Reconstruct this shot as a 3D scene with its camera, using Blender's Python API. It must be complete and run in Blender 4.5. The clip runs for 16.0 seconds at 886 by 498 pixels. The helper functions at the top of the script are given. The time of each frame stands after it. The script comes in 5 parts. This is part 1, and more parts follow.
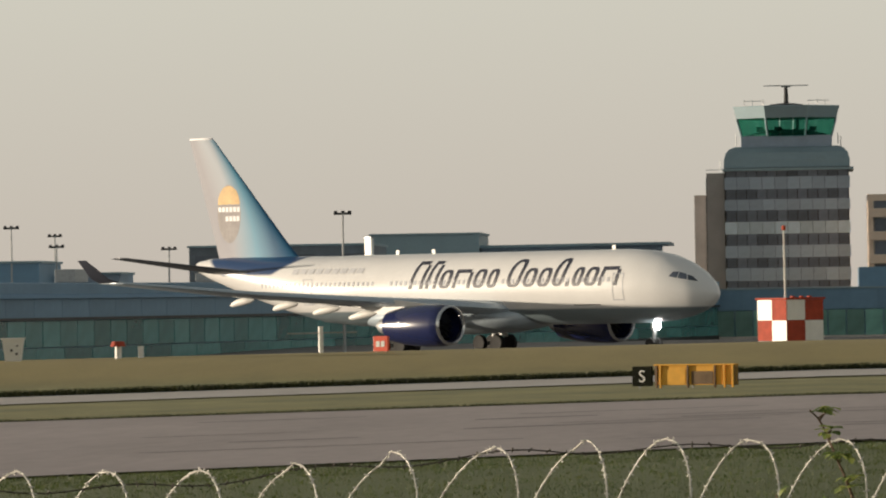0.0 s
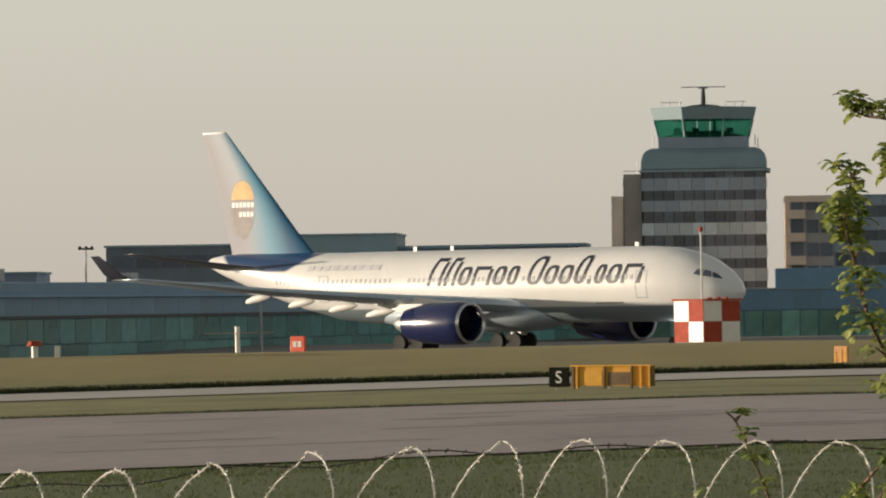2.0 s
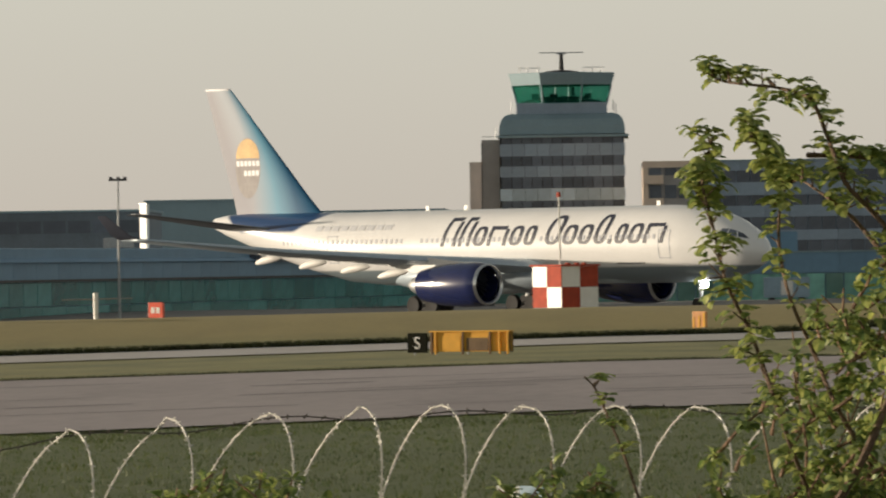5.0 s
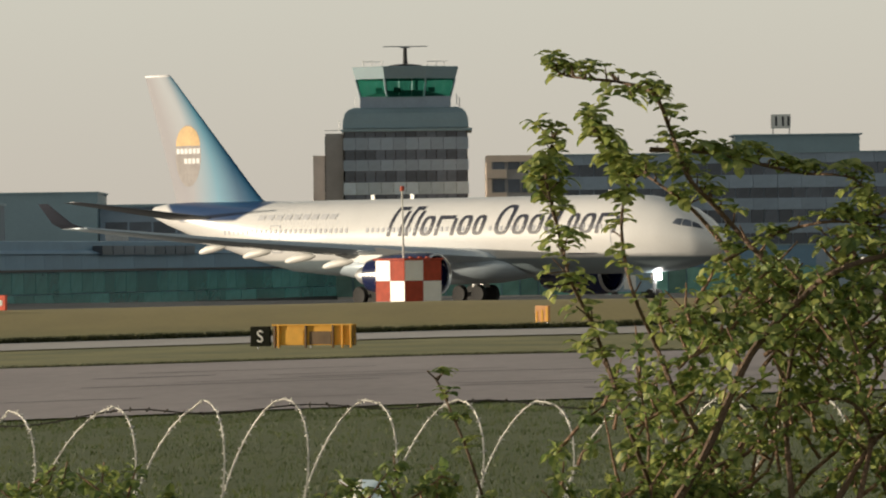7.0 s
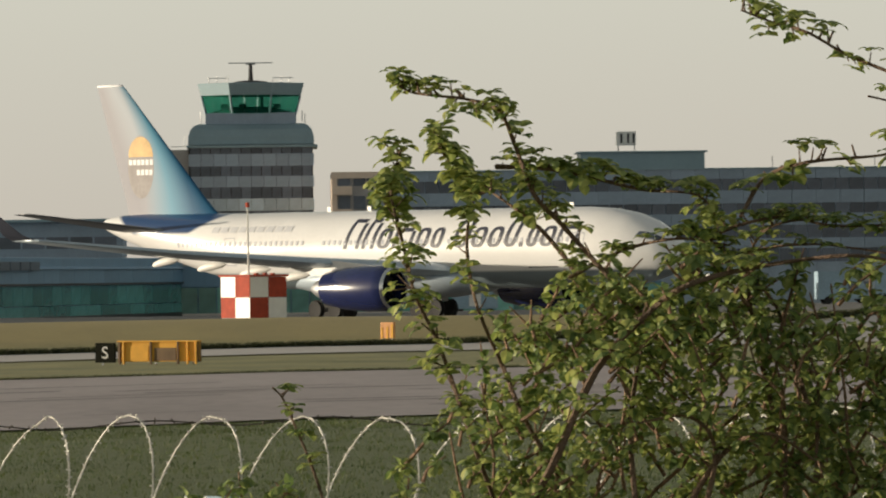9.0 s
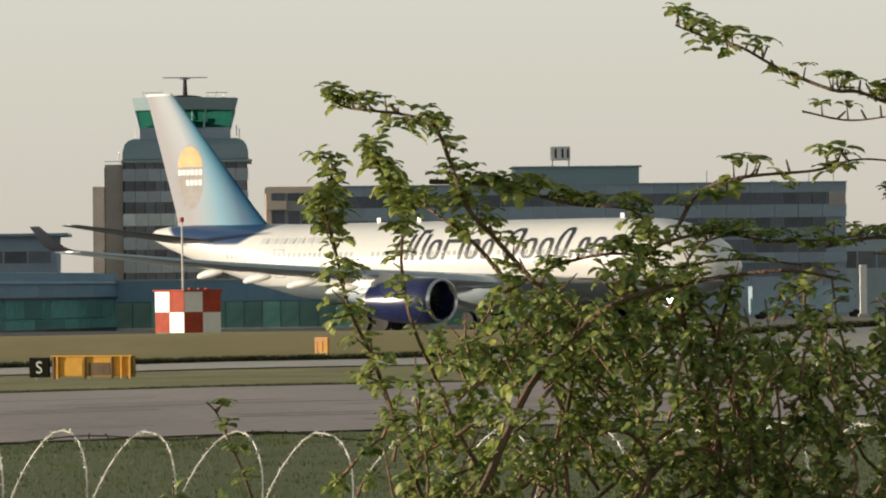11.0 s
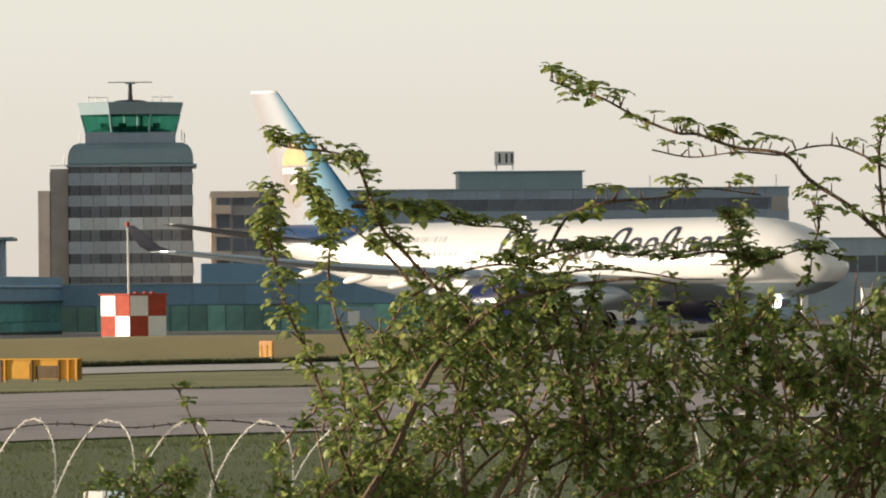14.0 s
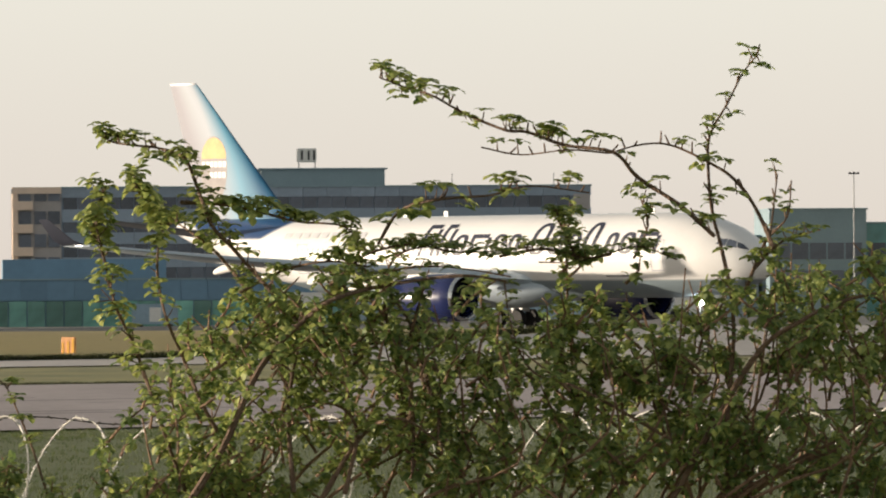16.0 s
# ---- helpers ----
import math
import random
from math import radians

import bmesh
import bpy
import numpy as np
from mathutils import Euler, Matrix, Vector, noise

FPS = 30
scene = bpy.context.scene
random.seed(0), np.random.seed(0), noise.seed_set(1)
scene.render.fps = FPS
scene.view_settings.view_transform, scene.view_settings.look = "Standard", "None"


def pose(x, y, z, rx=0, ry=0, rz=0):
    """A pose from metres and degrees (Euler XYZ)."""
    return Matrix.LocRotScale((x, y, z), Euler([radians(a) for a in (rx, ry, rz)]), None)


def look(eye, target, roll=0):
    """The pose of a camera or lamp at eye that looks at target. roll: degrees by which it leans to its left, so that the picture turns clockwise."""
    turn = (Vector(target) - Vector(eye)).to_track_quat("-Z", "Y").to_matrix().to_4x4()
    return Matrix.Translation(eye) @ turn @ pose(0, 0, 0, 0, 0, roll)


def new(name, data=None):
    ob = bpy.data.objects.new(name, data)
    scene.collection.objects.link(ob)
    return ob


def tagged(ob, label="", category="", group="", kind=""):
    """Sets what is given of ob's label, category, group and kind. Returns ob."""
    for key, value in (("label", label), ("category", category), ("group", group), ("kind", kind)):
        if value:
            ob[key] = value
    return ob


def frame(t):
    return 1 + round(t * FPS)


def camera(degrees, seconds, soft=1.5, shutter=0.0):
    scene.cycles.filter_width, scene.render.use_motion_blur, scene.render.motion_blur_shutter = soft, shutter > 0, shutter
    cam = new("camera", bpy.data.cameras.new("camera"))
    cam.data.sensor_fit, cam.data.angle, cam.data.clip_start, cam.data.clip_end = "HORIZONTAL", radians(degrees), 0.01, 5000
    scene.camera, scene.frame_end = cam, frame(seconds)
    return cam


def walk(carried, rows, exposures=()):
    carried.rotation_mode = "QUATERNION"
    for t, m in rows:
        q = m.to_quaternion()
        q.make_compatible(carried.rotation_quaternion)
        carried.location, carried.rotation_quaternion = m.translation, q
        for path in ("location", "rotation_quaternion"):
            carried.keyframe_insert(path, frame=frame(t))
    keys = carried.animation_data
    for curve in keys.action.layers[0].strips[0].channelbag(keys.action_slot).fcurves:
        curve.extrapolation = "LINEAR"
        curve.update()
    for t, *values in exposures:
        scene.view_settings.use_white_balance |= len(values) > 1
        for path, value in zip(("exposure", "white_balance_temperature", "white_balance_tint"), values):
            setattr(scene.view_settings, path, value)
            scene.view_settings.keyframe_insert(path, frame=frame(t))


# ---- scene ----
SECONDS = 16.0
cam = camera(7.476, SECONDS, soft=2.0, shutter=0.5)
walk(cam, [
    (0.0, look((0.000, 0.000, 3.800), (-56.215, 1000.000, 12.162), -0.92)),
    (0.5, look((0.000, 0.000, 3.800), (-52.605, 1000.000, 12.632), -0.81)),
    (1.0, look((0.000, 0.000, 3.800), (-50.048, 1000.000, 12.789), -0.85)),
    (1.5, look((0.000, 0.000, 3.800), (-47.316, 1000.000, 12.317), -0.81)),
    (2.0, look((0.000, 0.000, 3.800), (-43.947, 1000.000, 12.050), -0.78)),
    (2.5, look((0.000, 0.000, 3.800), (-39.685, 1000.000, 12.012), -0.83)),
    (3.0, look((0.000, 0.000, 3.800), (-35.492, 1000.000, 11.876), -0.84)),
    (5.5, look((0.000, 0.000, 3.800), (-12.998, 1000.000, 5.679), -0.84)),
    (6.0, look((0.000, 0.000, 3.800), (-2.863, 1000.000, 5.320), -0.82)),
    (6.5, look((0.000, 0.000, 3.800), (-2.442, 1000.000, 5.194), -0.82)),
    (7.0, look((0.000, 0.000, 3.800), (-0.000, 1000.000, 5.467), -0.69)),
    (7.5, look((0.000, 0.000, 3.800), (5.023, 1000.000, 6.289), -0.63)),
    (8.0, look((0.000, 0.000, 3.800), (11.076, 1000.000, 6.933), -0.75)),
    (8.5, look((0.000, 0.000, 3.800), (18.205, 1000.000, 7.411), -0.62)),
    (9.0, look((0.000, 0.000, 3.800), (22.845, 1000.000, 7.661), -0.61)),
    (11.5, look((0.000, 0.000, 3.800), (34.000, 1000.000, 9.989), -0.57)),
    (12.0, look((0.000, 0.000, 3.800), (37.395, 1000.000, 10.015), -0.56)),
    (12.5, look((0.000, 0.000, 3.800), (45.077, 1000.000, 10.500), -0.56)),
    (13.0, look((-0.004, -0.884, 3.800), (45.666, 999.116, 11.322), -0.58)),
    (13.5, look((-0.043, -3.565, 3.798), (39.083, 996.435, 10.474), -0.50)),
    (14.0, look((-0.047, -3.593, 3.798), (40.683, 996.407, 10.316), -0.52)),
    (14.5, look((-0.054, -3.588, 3.798), (44.538, 996.412, 10.381), -0.41)),
    (15.0, look((-0.077, -3.515, 3.798), (57.121, 996.485, 9.969), -0.30)),
    (15.5, look((-0.103, -3.554, 3.798), (65.681, 996.446, 9.607), -0.31)),
    (16.0, look((-0.122, -3.584, 3.798), (69.974, 996.416, 9.693), -0.34)),
], exposures=[(0.0, 0.0, 6500, 10), (7.0, 0.02, 6480, 8), (9.0, 0.05, 6450, 7), (12.5, 0.33, 6350, 7), (13.5, 0.43, 6380, 9), (16.0, 0.45, 6380, 12)])

# ---- sky and sun ----
SUN_EL, SUN_AZ = 3.0, -79.0          # degrees; azimuth from +y towards +x
world = bpy.data.worlds.new("sky")
scene.world = world
world.use_nodes = True
wn, wl = world.node_tree.nodes, world.node_tree.links
wn.clear()
sky = wn.new("ShaderNodeTexSky")
sky.sky_type = "NISHITA"
sky.sun_disc = False
sky.sun_elevation, sky.sun_rotation = radians(SUN_EL), radians(SUN_AZ)
sky.dust_density, sky.air_density = 4.0, 1.0
haze = wn.new("ShaderNodeMix")
haze.data_type = "RGBA"
# low haze: thick at the horizon, thinning towards the zenith
where = wn.new("ShaderNodeTexCoord")
split = wn.new("ShaderNodeSeparateXYZ")
wl.new(where.outputs["Generated"], split.inputs["Vector"])
thick = wn.new("ShaderNodeMapRange")
thick.inputs["From Min"].default_value, thick.inputs["From Max"].default_value = 0.05, 0.50
thick.inputs["To Min"].default_value, thick.inputs["To Max"].default_value = 0.90, 0.20
wl.new(split.outputs["Z"], thick.inputs["Value"])
wl.new(thick.outputs["Result"], haze.inputs["Factor"])
tone = wn.new("ShaderNodeMix")
tone.data_type = "RGBA"
rise = wn.new("ShaderNodeMapRange")
rise.inputs["From Min"].default_value, rise.inputs["From Max"].default_value = 0.004, 0.05
wl.new(split.outputs["Z"], rise.inputs["Value"])
wl.new(rise.outputs["Result"], tone.inputs["Factor"])
tone.inputs["A"].default_value, tone.inputs["B"].default_value = (4.9, 4.39, 3.78, 1), (5.5, 5.33, 4.58, 1)
wl.new(tone.outputs["Result"], haze.inputs["B"])
back = wn.new("ShaderNodeBackground")
back.inputs["Strength"].default_value = 0.125
out = wn.new("ShaderNodeOutputWorld")
wl.new(sky.outputs["Color"], haze.inputs["A"])
wl.new(haze.outputs["Result"], back.inputs["Color"])
wl.new(back.outputs["Background"], out.inputs["Surface"])

sun = new("sun", bpy.data.lights.new("sun", "SUN"))
sun.data.energy, sun.data.angle, sun.data.color = 5.4, radians(0.6), (1.0, 0.84, 0.64)
sa, se = radians(SUN_AZ), radians(SUN_EL)
sun.matrix_world = look((math.sin(sa) * math.cos(se) * 50, math.cos(sa) * math.cos(se) * 50, math.sin(se) * 50), (0, 0, 0))


# ---- materials ----
def mat(name, color, rough=0.6, metal=0.0, vary=0.15, scale=1.0, fine=12.0, bump=0.0, dark=None, coat=0.0, emit=0.0, random_tint=0.0):
    """A procedural surface: the colour is broken up at two scales; bump is fine relief."""
    m = bpy.data.materials.new(name)
    m.use_nodes = True
    n, l = m.node_tree.nodes, m.node_tree.links
    b = n["Principled BSDF"]
    b.inputs["Roughness"].default_value, b.inputs["Metallic"].default_value = rough, metal
    b.inputs["Coat Weight"].default_value = coat
    tc = n.new("ShaderNodeTexCoord")
    n1, n2 = n.new("ShaderNodeTexNoise"), n.new("ShaderNodeTexNoise")
    n1.inputs["Scale"].default_value, n2.inputs["Scale"].default_value = scale, scale * fine
    n1.inputs["Detail"].default_value, n2.inputs["Detail"].default_value = 4, 3
    for q in (n1, n2):
        l.new(tc.outputs["Object"], q.inputs["Vector"])
    add = n.new("ShaderNodeMath")
    add.operation = "MULTIPLY_ADD"
    add.inputs[1].default_value = 0.45
    l.new(n2.outputs["Fac"], add.inputs[0])
    l.new(n1.outputs["Fac"], add.inputs[2])
    ramp = n.new("ShaderNodeMapRange")
    ramp.inputs["From Min"].default_value, ramp.inputs["From Max"].default_value = 0.45, 1.0
    l.new(add.outputs["Value"], ramp.inputs["Value"])
    mix = n.new("ShaderNodeMix")
    mix.data_type = "RGBA"
    lo = dark or tuple(c * (1 - vary) for c in color)
    hi = color if dark else tuple(min(1, c * (1 + vary * 0.6)) for c in color)
    mix.inputs["A"].default_value, mix.inputs["B"].default_value = (*lo, 1), (*hi, 1)
    l.new(ramp.outputs["Result"], mix.inputs["Factor"])
    col = mix.outputs["Result"]
    if random_tint:
        info = n.new("ShaderNodeObjectInfo")
        hsv = n.new("ShaderNodeHueSaturation")
        mr = n.new("ShaderNodeMapRange")
        mr.inputs["To Min"].default_value, mr.inputs["To Max"].default_value = 1 - random_tint, 1 + random_tint
        l.new(info.outputs["Random"], mr.inputs["Value"])
        l.new(mr.outputs["Result"], hsv.inputs["Value"])
        l.new(col, hsv.inputs["Color"])
        col = hsv.outputs["Color"]
    l.new(col, b.inputs["Base Color"])
    if bump:
        bp = n.new("ShaderNodeBump")
        bp.inputs["Strength"].default_value = bump
        bp.inputs["Distance"].default_value = 0.05
        l.new(n2.outputs["Fac"], bp.inputs["Height"])
        l.new(bp.outputs["Normal"], b.inputs["Normal"])
    if emit:
        b.inputs["Emission Color"].default_value, b.inputs["Emission Strength"].default_value = (1, 0.97, 0.9, 1), emit
    return m


def leafy(name, color, dark, scale, least=0.6, most=1.45):
    """Foliage: colour varies from leaf to leaf, light passes through."""
    m = mat(name, color, 0.5, 0, 0.3, scale, 9, 0, dark)
    n, l = m.node_tree.nodes, m.node_tree.links
    b = n["Principled BSDF"]
    geo = n.new("ShaderNodeNewGeometry")
    hsv = n.new("ShaderNodeHueSaturation")
    mr, mh = n.new("ShaderNodeMapRange"), n.new("ShaderNodeMapRange")
    mr.inputs["To Min"].default_value, mr.inputs["To Max"].default_value = least, most
    mh.inputs["To Min"].default_value, mh.inputs["To Max"].default_value = 0.535, 0.46
    l.new(geo.outputs["Random Per Island"], mr.inputs["Value"])
    l.new(geo.outputs["Random Per Island"], mh.inputs["Value"])
    src = b.inputs["Base Color"].links[0].from_socket
    l.new(src, hsv.inputs["Color"])
    l.new(mr.outputs["Result"], hsv.inputs["Value"])
    l.new(mh.outputs["Result"], hsv.inputs["Hue"])
    l.new(hsv.outputs["Color"], b.inputs["Base Color"])
    tr = n.new("ShaderNodeBsdfTranslucent")
    l.new(hsv.outputs["Color"], tr.inputs["Color"])
    mx = n.new("ShaderNodeMixShader")
    mx.inputs["Fac"].default_value = 0.42
    o = n["Material Output"]
    l.new(b.outputs["BSDF"], mx.inputs[1])
    l.new(tr.outputs["BSDF"], mx.inputs[2])
    l.new(mx.outputs["Shader"], o.inputs["Surface"])
    return m


def streaked(name, color, dark, stretch, scale, rough=0.9, bump=0.3):
    """Ground with patches drawn out along the strips: mown grass, swept paving."""
    m = mat(name, color, rough, 0, 0.3, scale, 14, bump, dark)
    n, l = m.node_tree.nodes, m.node_tree.links
    tc = n["Texture Coordinate"]
    mp = n.new("ShaderNodeMapping")
    mp.inputs["Rotation"].default_value = (0, 0, radians(-40))
    mp.inputs["Scale"].default_value = (1, stretch, 1)
    for link in list(tc.outputs["Object"].links):
        to = link.to_socket
        l.remove(link)
        l.new(mp.outputs["Vector"], to)
    l.new(tc.outputs["Object"], mp.inputs["Vector"])
    return m


GRASS = streaked("mown_grass", (0.35, 0.31, 0.11), (0.17, 0.175, 0.06), 0.35, 0.25)
gn, gl = GRASS.node_tree.nodes, GRASS.node_tree.links
gb = gn["Principled BSDF"]
g_sep, g_map, g_mix = gn.new("ShaderNodeSeparateXYZ"), gn.new("ShaderNodeMapRange"), gn.new("ShaderNodeMix")
g_map.inputs["From Min"].default_value, g_map.inputs["From Max"].default_value, g_map.inputs["To Max"].default_value = 372, 384, 0.55
g_mix.data_type = "RGBA"
g_mix.inputs["B"].default_value = (0.56, 0.41, 0.18, 1)      # the bank's dry unmown grass
gl.new(gn["Texture Coordinate"].outputs["Object"], g_sep.inputs["Vector"])
gl.new(g_sep.outputs["Y"], g_map.inputs["Value"])
gl.new(g_map.outputs["Result"], g_mix.inputs["Factor"])
gl.new(gb.inputs["Base Color"].links[0].from_socket, g_mix.inputs["A"])
gl.new(g_mix.outputs["Result"], gb.inputs["Base Color"])
# the rough field this side of the runway is greener and darker than the mown strips
n_map, n_mix = gn.new("ShaderNodeMapRange"), gn.new("ShaderNodeMix")
n_map.inputs["From Min"].default_value, n_map.inputs["From Max"].default_value = 240, 225
n_map.inputs["To Max"].default_value = 0.88
n_mix.data_type = "RGBA"
n_mix.inputs["B"].default_value = (0.085, 0.118, 0.028, 1)
gl.new(g_sep.outputs["Y"], n_map.inputs["Value"])
gl.new(n_map.outputs["Result"], n_mix.inputs["Factor"])
gl.new(g_mix.outputs["Result"], n_mix.inputs["A"])
gl.new(n_mix.outputs["Result"], gb.inputs["Base Color"])
GRASS_BLADE = leafy("grass_blade", (0.105, 0.142, 0.034), (0.045, 0.066, 0.017), 0.14, 0.88, 1.12)
LONG_GRASS = leafy("long_grass", (0.06, 0.07, 0.02), (0.025, 0.032, 0.010), 0.3)
ASPHALT = streaked("asphalt", (0.52, 0.435, 0.42), (0.355, 0.295, 0.285), 0.18, 0.12, 0.75, 0.15)
CONCRETE = streaked("pale_concrete", (0.66, 0.60, 0.55), (0.50, 0.45, 0.41), 0.2, 0.15, 0.8, 0.1)
TYRE_MARK = streaked("rubber_mark", (0.30, 0.25, 0.24), (0.22, 0.185, 0.18), 0.1, 0.4, 0.7, 0.05)
BLUE_CLAD = mat("blue_grey_cladding", (0.16, 0.285, 0.41), 0.5, 0.1, 0.12, 0.15, 8, random_tint=0.08)
# far glazing is lightened: distance haze is put into these colours
GREEN_GLASS = mat("green_glazing", (0.09, 0.285, 0.285), 0.22, 0, 0.4, 0.12, 6, random_tint=0.4, coat=0.3)
MINT_GLASS = mat("mint_green_glazing", (0.17, 0.42, 0.36), 0.2, 0, 0.5, 0.12, 6, random_tint=0.45, coat=0.3)
DARK_GLASS = mat("dark_glazing", (0.11, 0.13, 0.17), 0.3, 0, 0.3, 0.3, 6, random_tint=0.35)
TOWER_CLAD = mat("grey_concrete_panel", (0.305, 0.38, 0.475), 0.7, 0, 0.18, 0.25, 10, 0.1, random_tint=0.1)
SLATE_CLAD = mat("dark_slate_cladding", (0.15, 0.18, 0.215), 0.55, 0.1, 0.3, 0.3, 9)
TOWER_PALE = mat("pale_panel", (0.44, 0.54, 0.63), 0.5, 0, 0.2, 0.6, 8, random_tint=0.2)
TEAL_CLAD = mat("teal_metal_cladding", (0.25, 0.345, 0.395), 0.5, 0.2, 0.1, 0.2, 10, random_tint=0.05)
CAB_GLASS = mat("green_cab_glass", (0.03, 0.25, 0.18), 0.08, 0, 0.5, 0.35, 5, random_tint=0.25)
cn, cl = CAB_GLASS.node_tree.nodes, CAB_GLASS.node_tree.links
c_see, c_mix = cn.new("ShaderNodeBsdfTransparent"), cn.new("ShaderNodeMixShader")
c_see.inputs["Color"].default_value, c_mix.inputs["Fac"].default_value = (0.50, 0.76, 0.70, 1), 0.82      # tinted glass, seen through
cl.new(cn["Principled BSDF"].outputs["BSDF"], c_mix.inputs[1])
cl.new(c_see.outputs["BSDF"], c_mix.inputs[2])
cl.new(c_mix.outputs["Shader"], cn["Material Output"].inputs["Surface"])
# lightened ochre: sunlight on the terminal's end is put into the colour
OCHRE = mat("ochre_render", (0.80, 0.64, 0.52), 0.8, 0, 0.12, 0.4, 10, 0.1)
TAUPE = mat("taupe_render", (0.43, 0.405, 0.40), 0.8, 0, 0.15, 0.4, 10, 0.1)
STEEL = mat("galvanised_steel", (0.40, 0.41, 0.42), 0.45, 0.7, 0.2, 3, 10)
DARK_METAL = mat("dark_metal", (0.035, 0.037, 0.04), 0.5, 0.4, 0.2, 2, 10)
WHITE = mat("white_paint", (0.80, 0.79, 0.76), 0.45, 0, 0.08, 1.5, 12)
RED = mat("red_paint", (0.40, 0.055, 0.024), 0.8, 0, 0.3, 2, 12)
SIGN_RED = mat("sign_red", (0.75, 0.10, 0.05), 0.45, 0, 0.1, 2, 12)
YELLOW = mat("sign_yellow", (0.78, 0.40, 0.04), 0.5, 0, 0.15, 2.5, 12)
PEACH = mat("faded_orange_paint", (0.72, 0.36, 0.15), 0.6, 0, 0.2, 2.5, 12)
# brown end caps, and shade painted on the yellow sign's back and posts
BROWN = mat("sign_shade_brown", (0.16, 0.10, 0.05), 0.7, 0, 0.3, 2.5, 12)
BLACK = mat("black_paint", (0.012, 0.013, 0.008), 0.85, 0, 0.2, 3, 10)
BLACK.node_tree.nodes["Principled BSDF"].inputs["Specular IOR Level"].default_value = 0.08
APRON = streaked("apron_paving", (0.20, 0.185, 0.17), (0.13, 0.12, 0.11), 0.3, 0.1, 0.8, 0.1)
BLUE_VAN = mat("pale_blue_panel", (0.30, 0.42, 0.52), 0.5, 0, 0.2, 0.5, 8)
RUBBER = mat("rubber", (0.02, 0.02, 0.02), 0.8, 0, 0.3, 4, 10)
NAVY = mat("navy_gloss_paint", (0.014, 0.022, 0.09), 0.22, 0, 0.15, 0.5, 8, coat=0.5)
FAN = mat("dark_titanium", (0.05, 0.055, 0.075), 0.5, 0.5, 0.2, 2, 10)
CHROME = mat("polished_lip", (0.75, 0.75, 0.76), 0.22, 0.9, 0.05, 1, 8)
WING_GREY = mat("wing_grey_paint", (0.47, 0.55, 0.62), 0.28, 0.1, 0.12, 0.25, 10, coat=0.2)
# tailplane grey darkened: the shade on its underside is put into the colour
TAIL_SHADE_GREY = mat("tailplane_shade_grey", (0.12, 0.13, 0.15), 0.4, 0.1, 0.12, 0.25, 10)
WINGLET = mat("slate_winglet_paint", (0.035, 0.04, 0.06), 0.45, 0, 0.15, 0.5, 8)
TITLE = mat("slate_lettering", (0.03, 0.035, 0.06), 0.5, 0, 0.1, 1, 8)
PALE_MARK = mat("pale_lettering", (0.62, 0.63, 0.66), 0.5, 0, 0.1, 1, 8)
FAINT = mat("faint_lettering", (0.45, 0.47, 0.52), 0.5, 0, 0.1, 1, 8)
SUN_LOGO = mat("sunny_yellow_paint", (0.66, 0.42, 0.15), 0.6, 0, 0.25, 0.8, 5)
BARK = mat("bark", (0.17, 0.108, 0.07), 0.85, 0, 0.4, 14, 7, 0.5, random_tint=0.15)
TWIG = mat("dry_twig_bark", (0.26, 0.16, 0.10), 0.85, 0, 0.45, 14, 7, 0.5)
LEAF = leafy("hawthorn_leaf", (0.345, 0.425, 0.12), (0.20, 0.265, 0.085), 5.0, 0.5, 1.45)
WIRE = mat("barbed_wire", (0.60, 0.58, 0.54), 0.6, 0.3, 0.3, 20, 8)
RUST_WIRE = mat("dull_wire", (0.10, 0.085, 0.07), 0.7, 0.3, 0.3, 20, 8)
EMBLEM = mat("tan_emblem", (0.345, 0.32, 0.32), 0.7, 0, 0.2, 0.8, 6)
LAMP = mat("landing_light", (1, 1, 1), 0.3, 0, 0.01, 1, 2, emit=60.0)


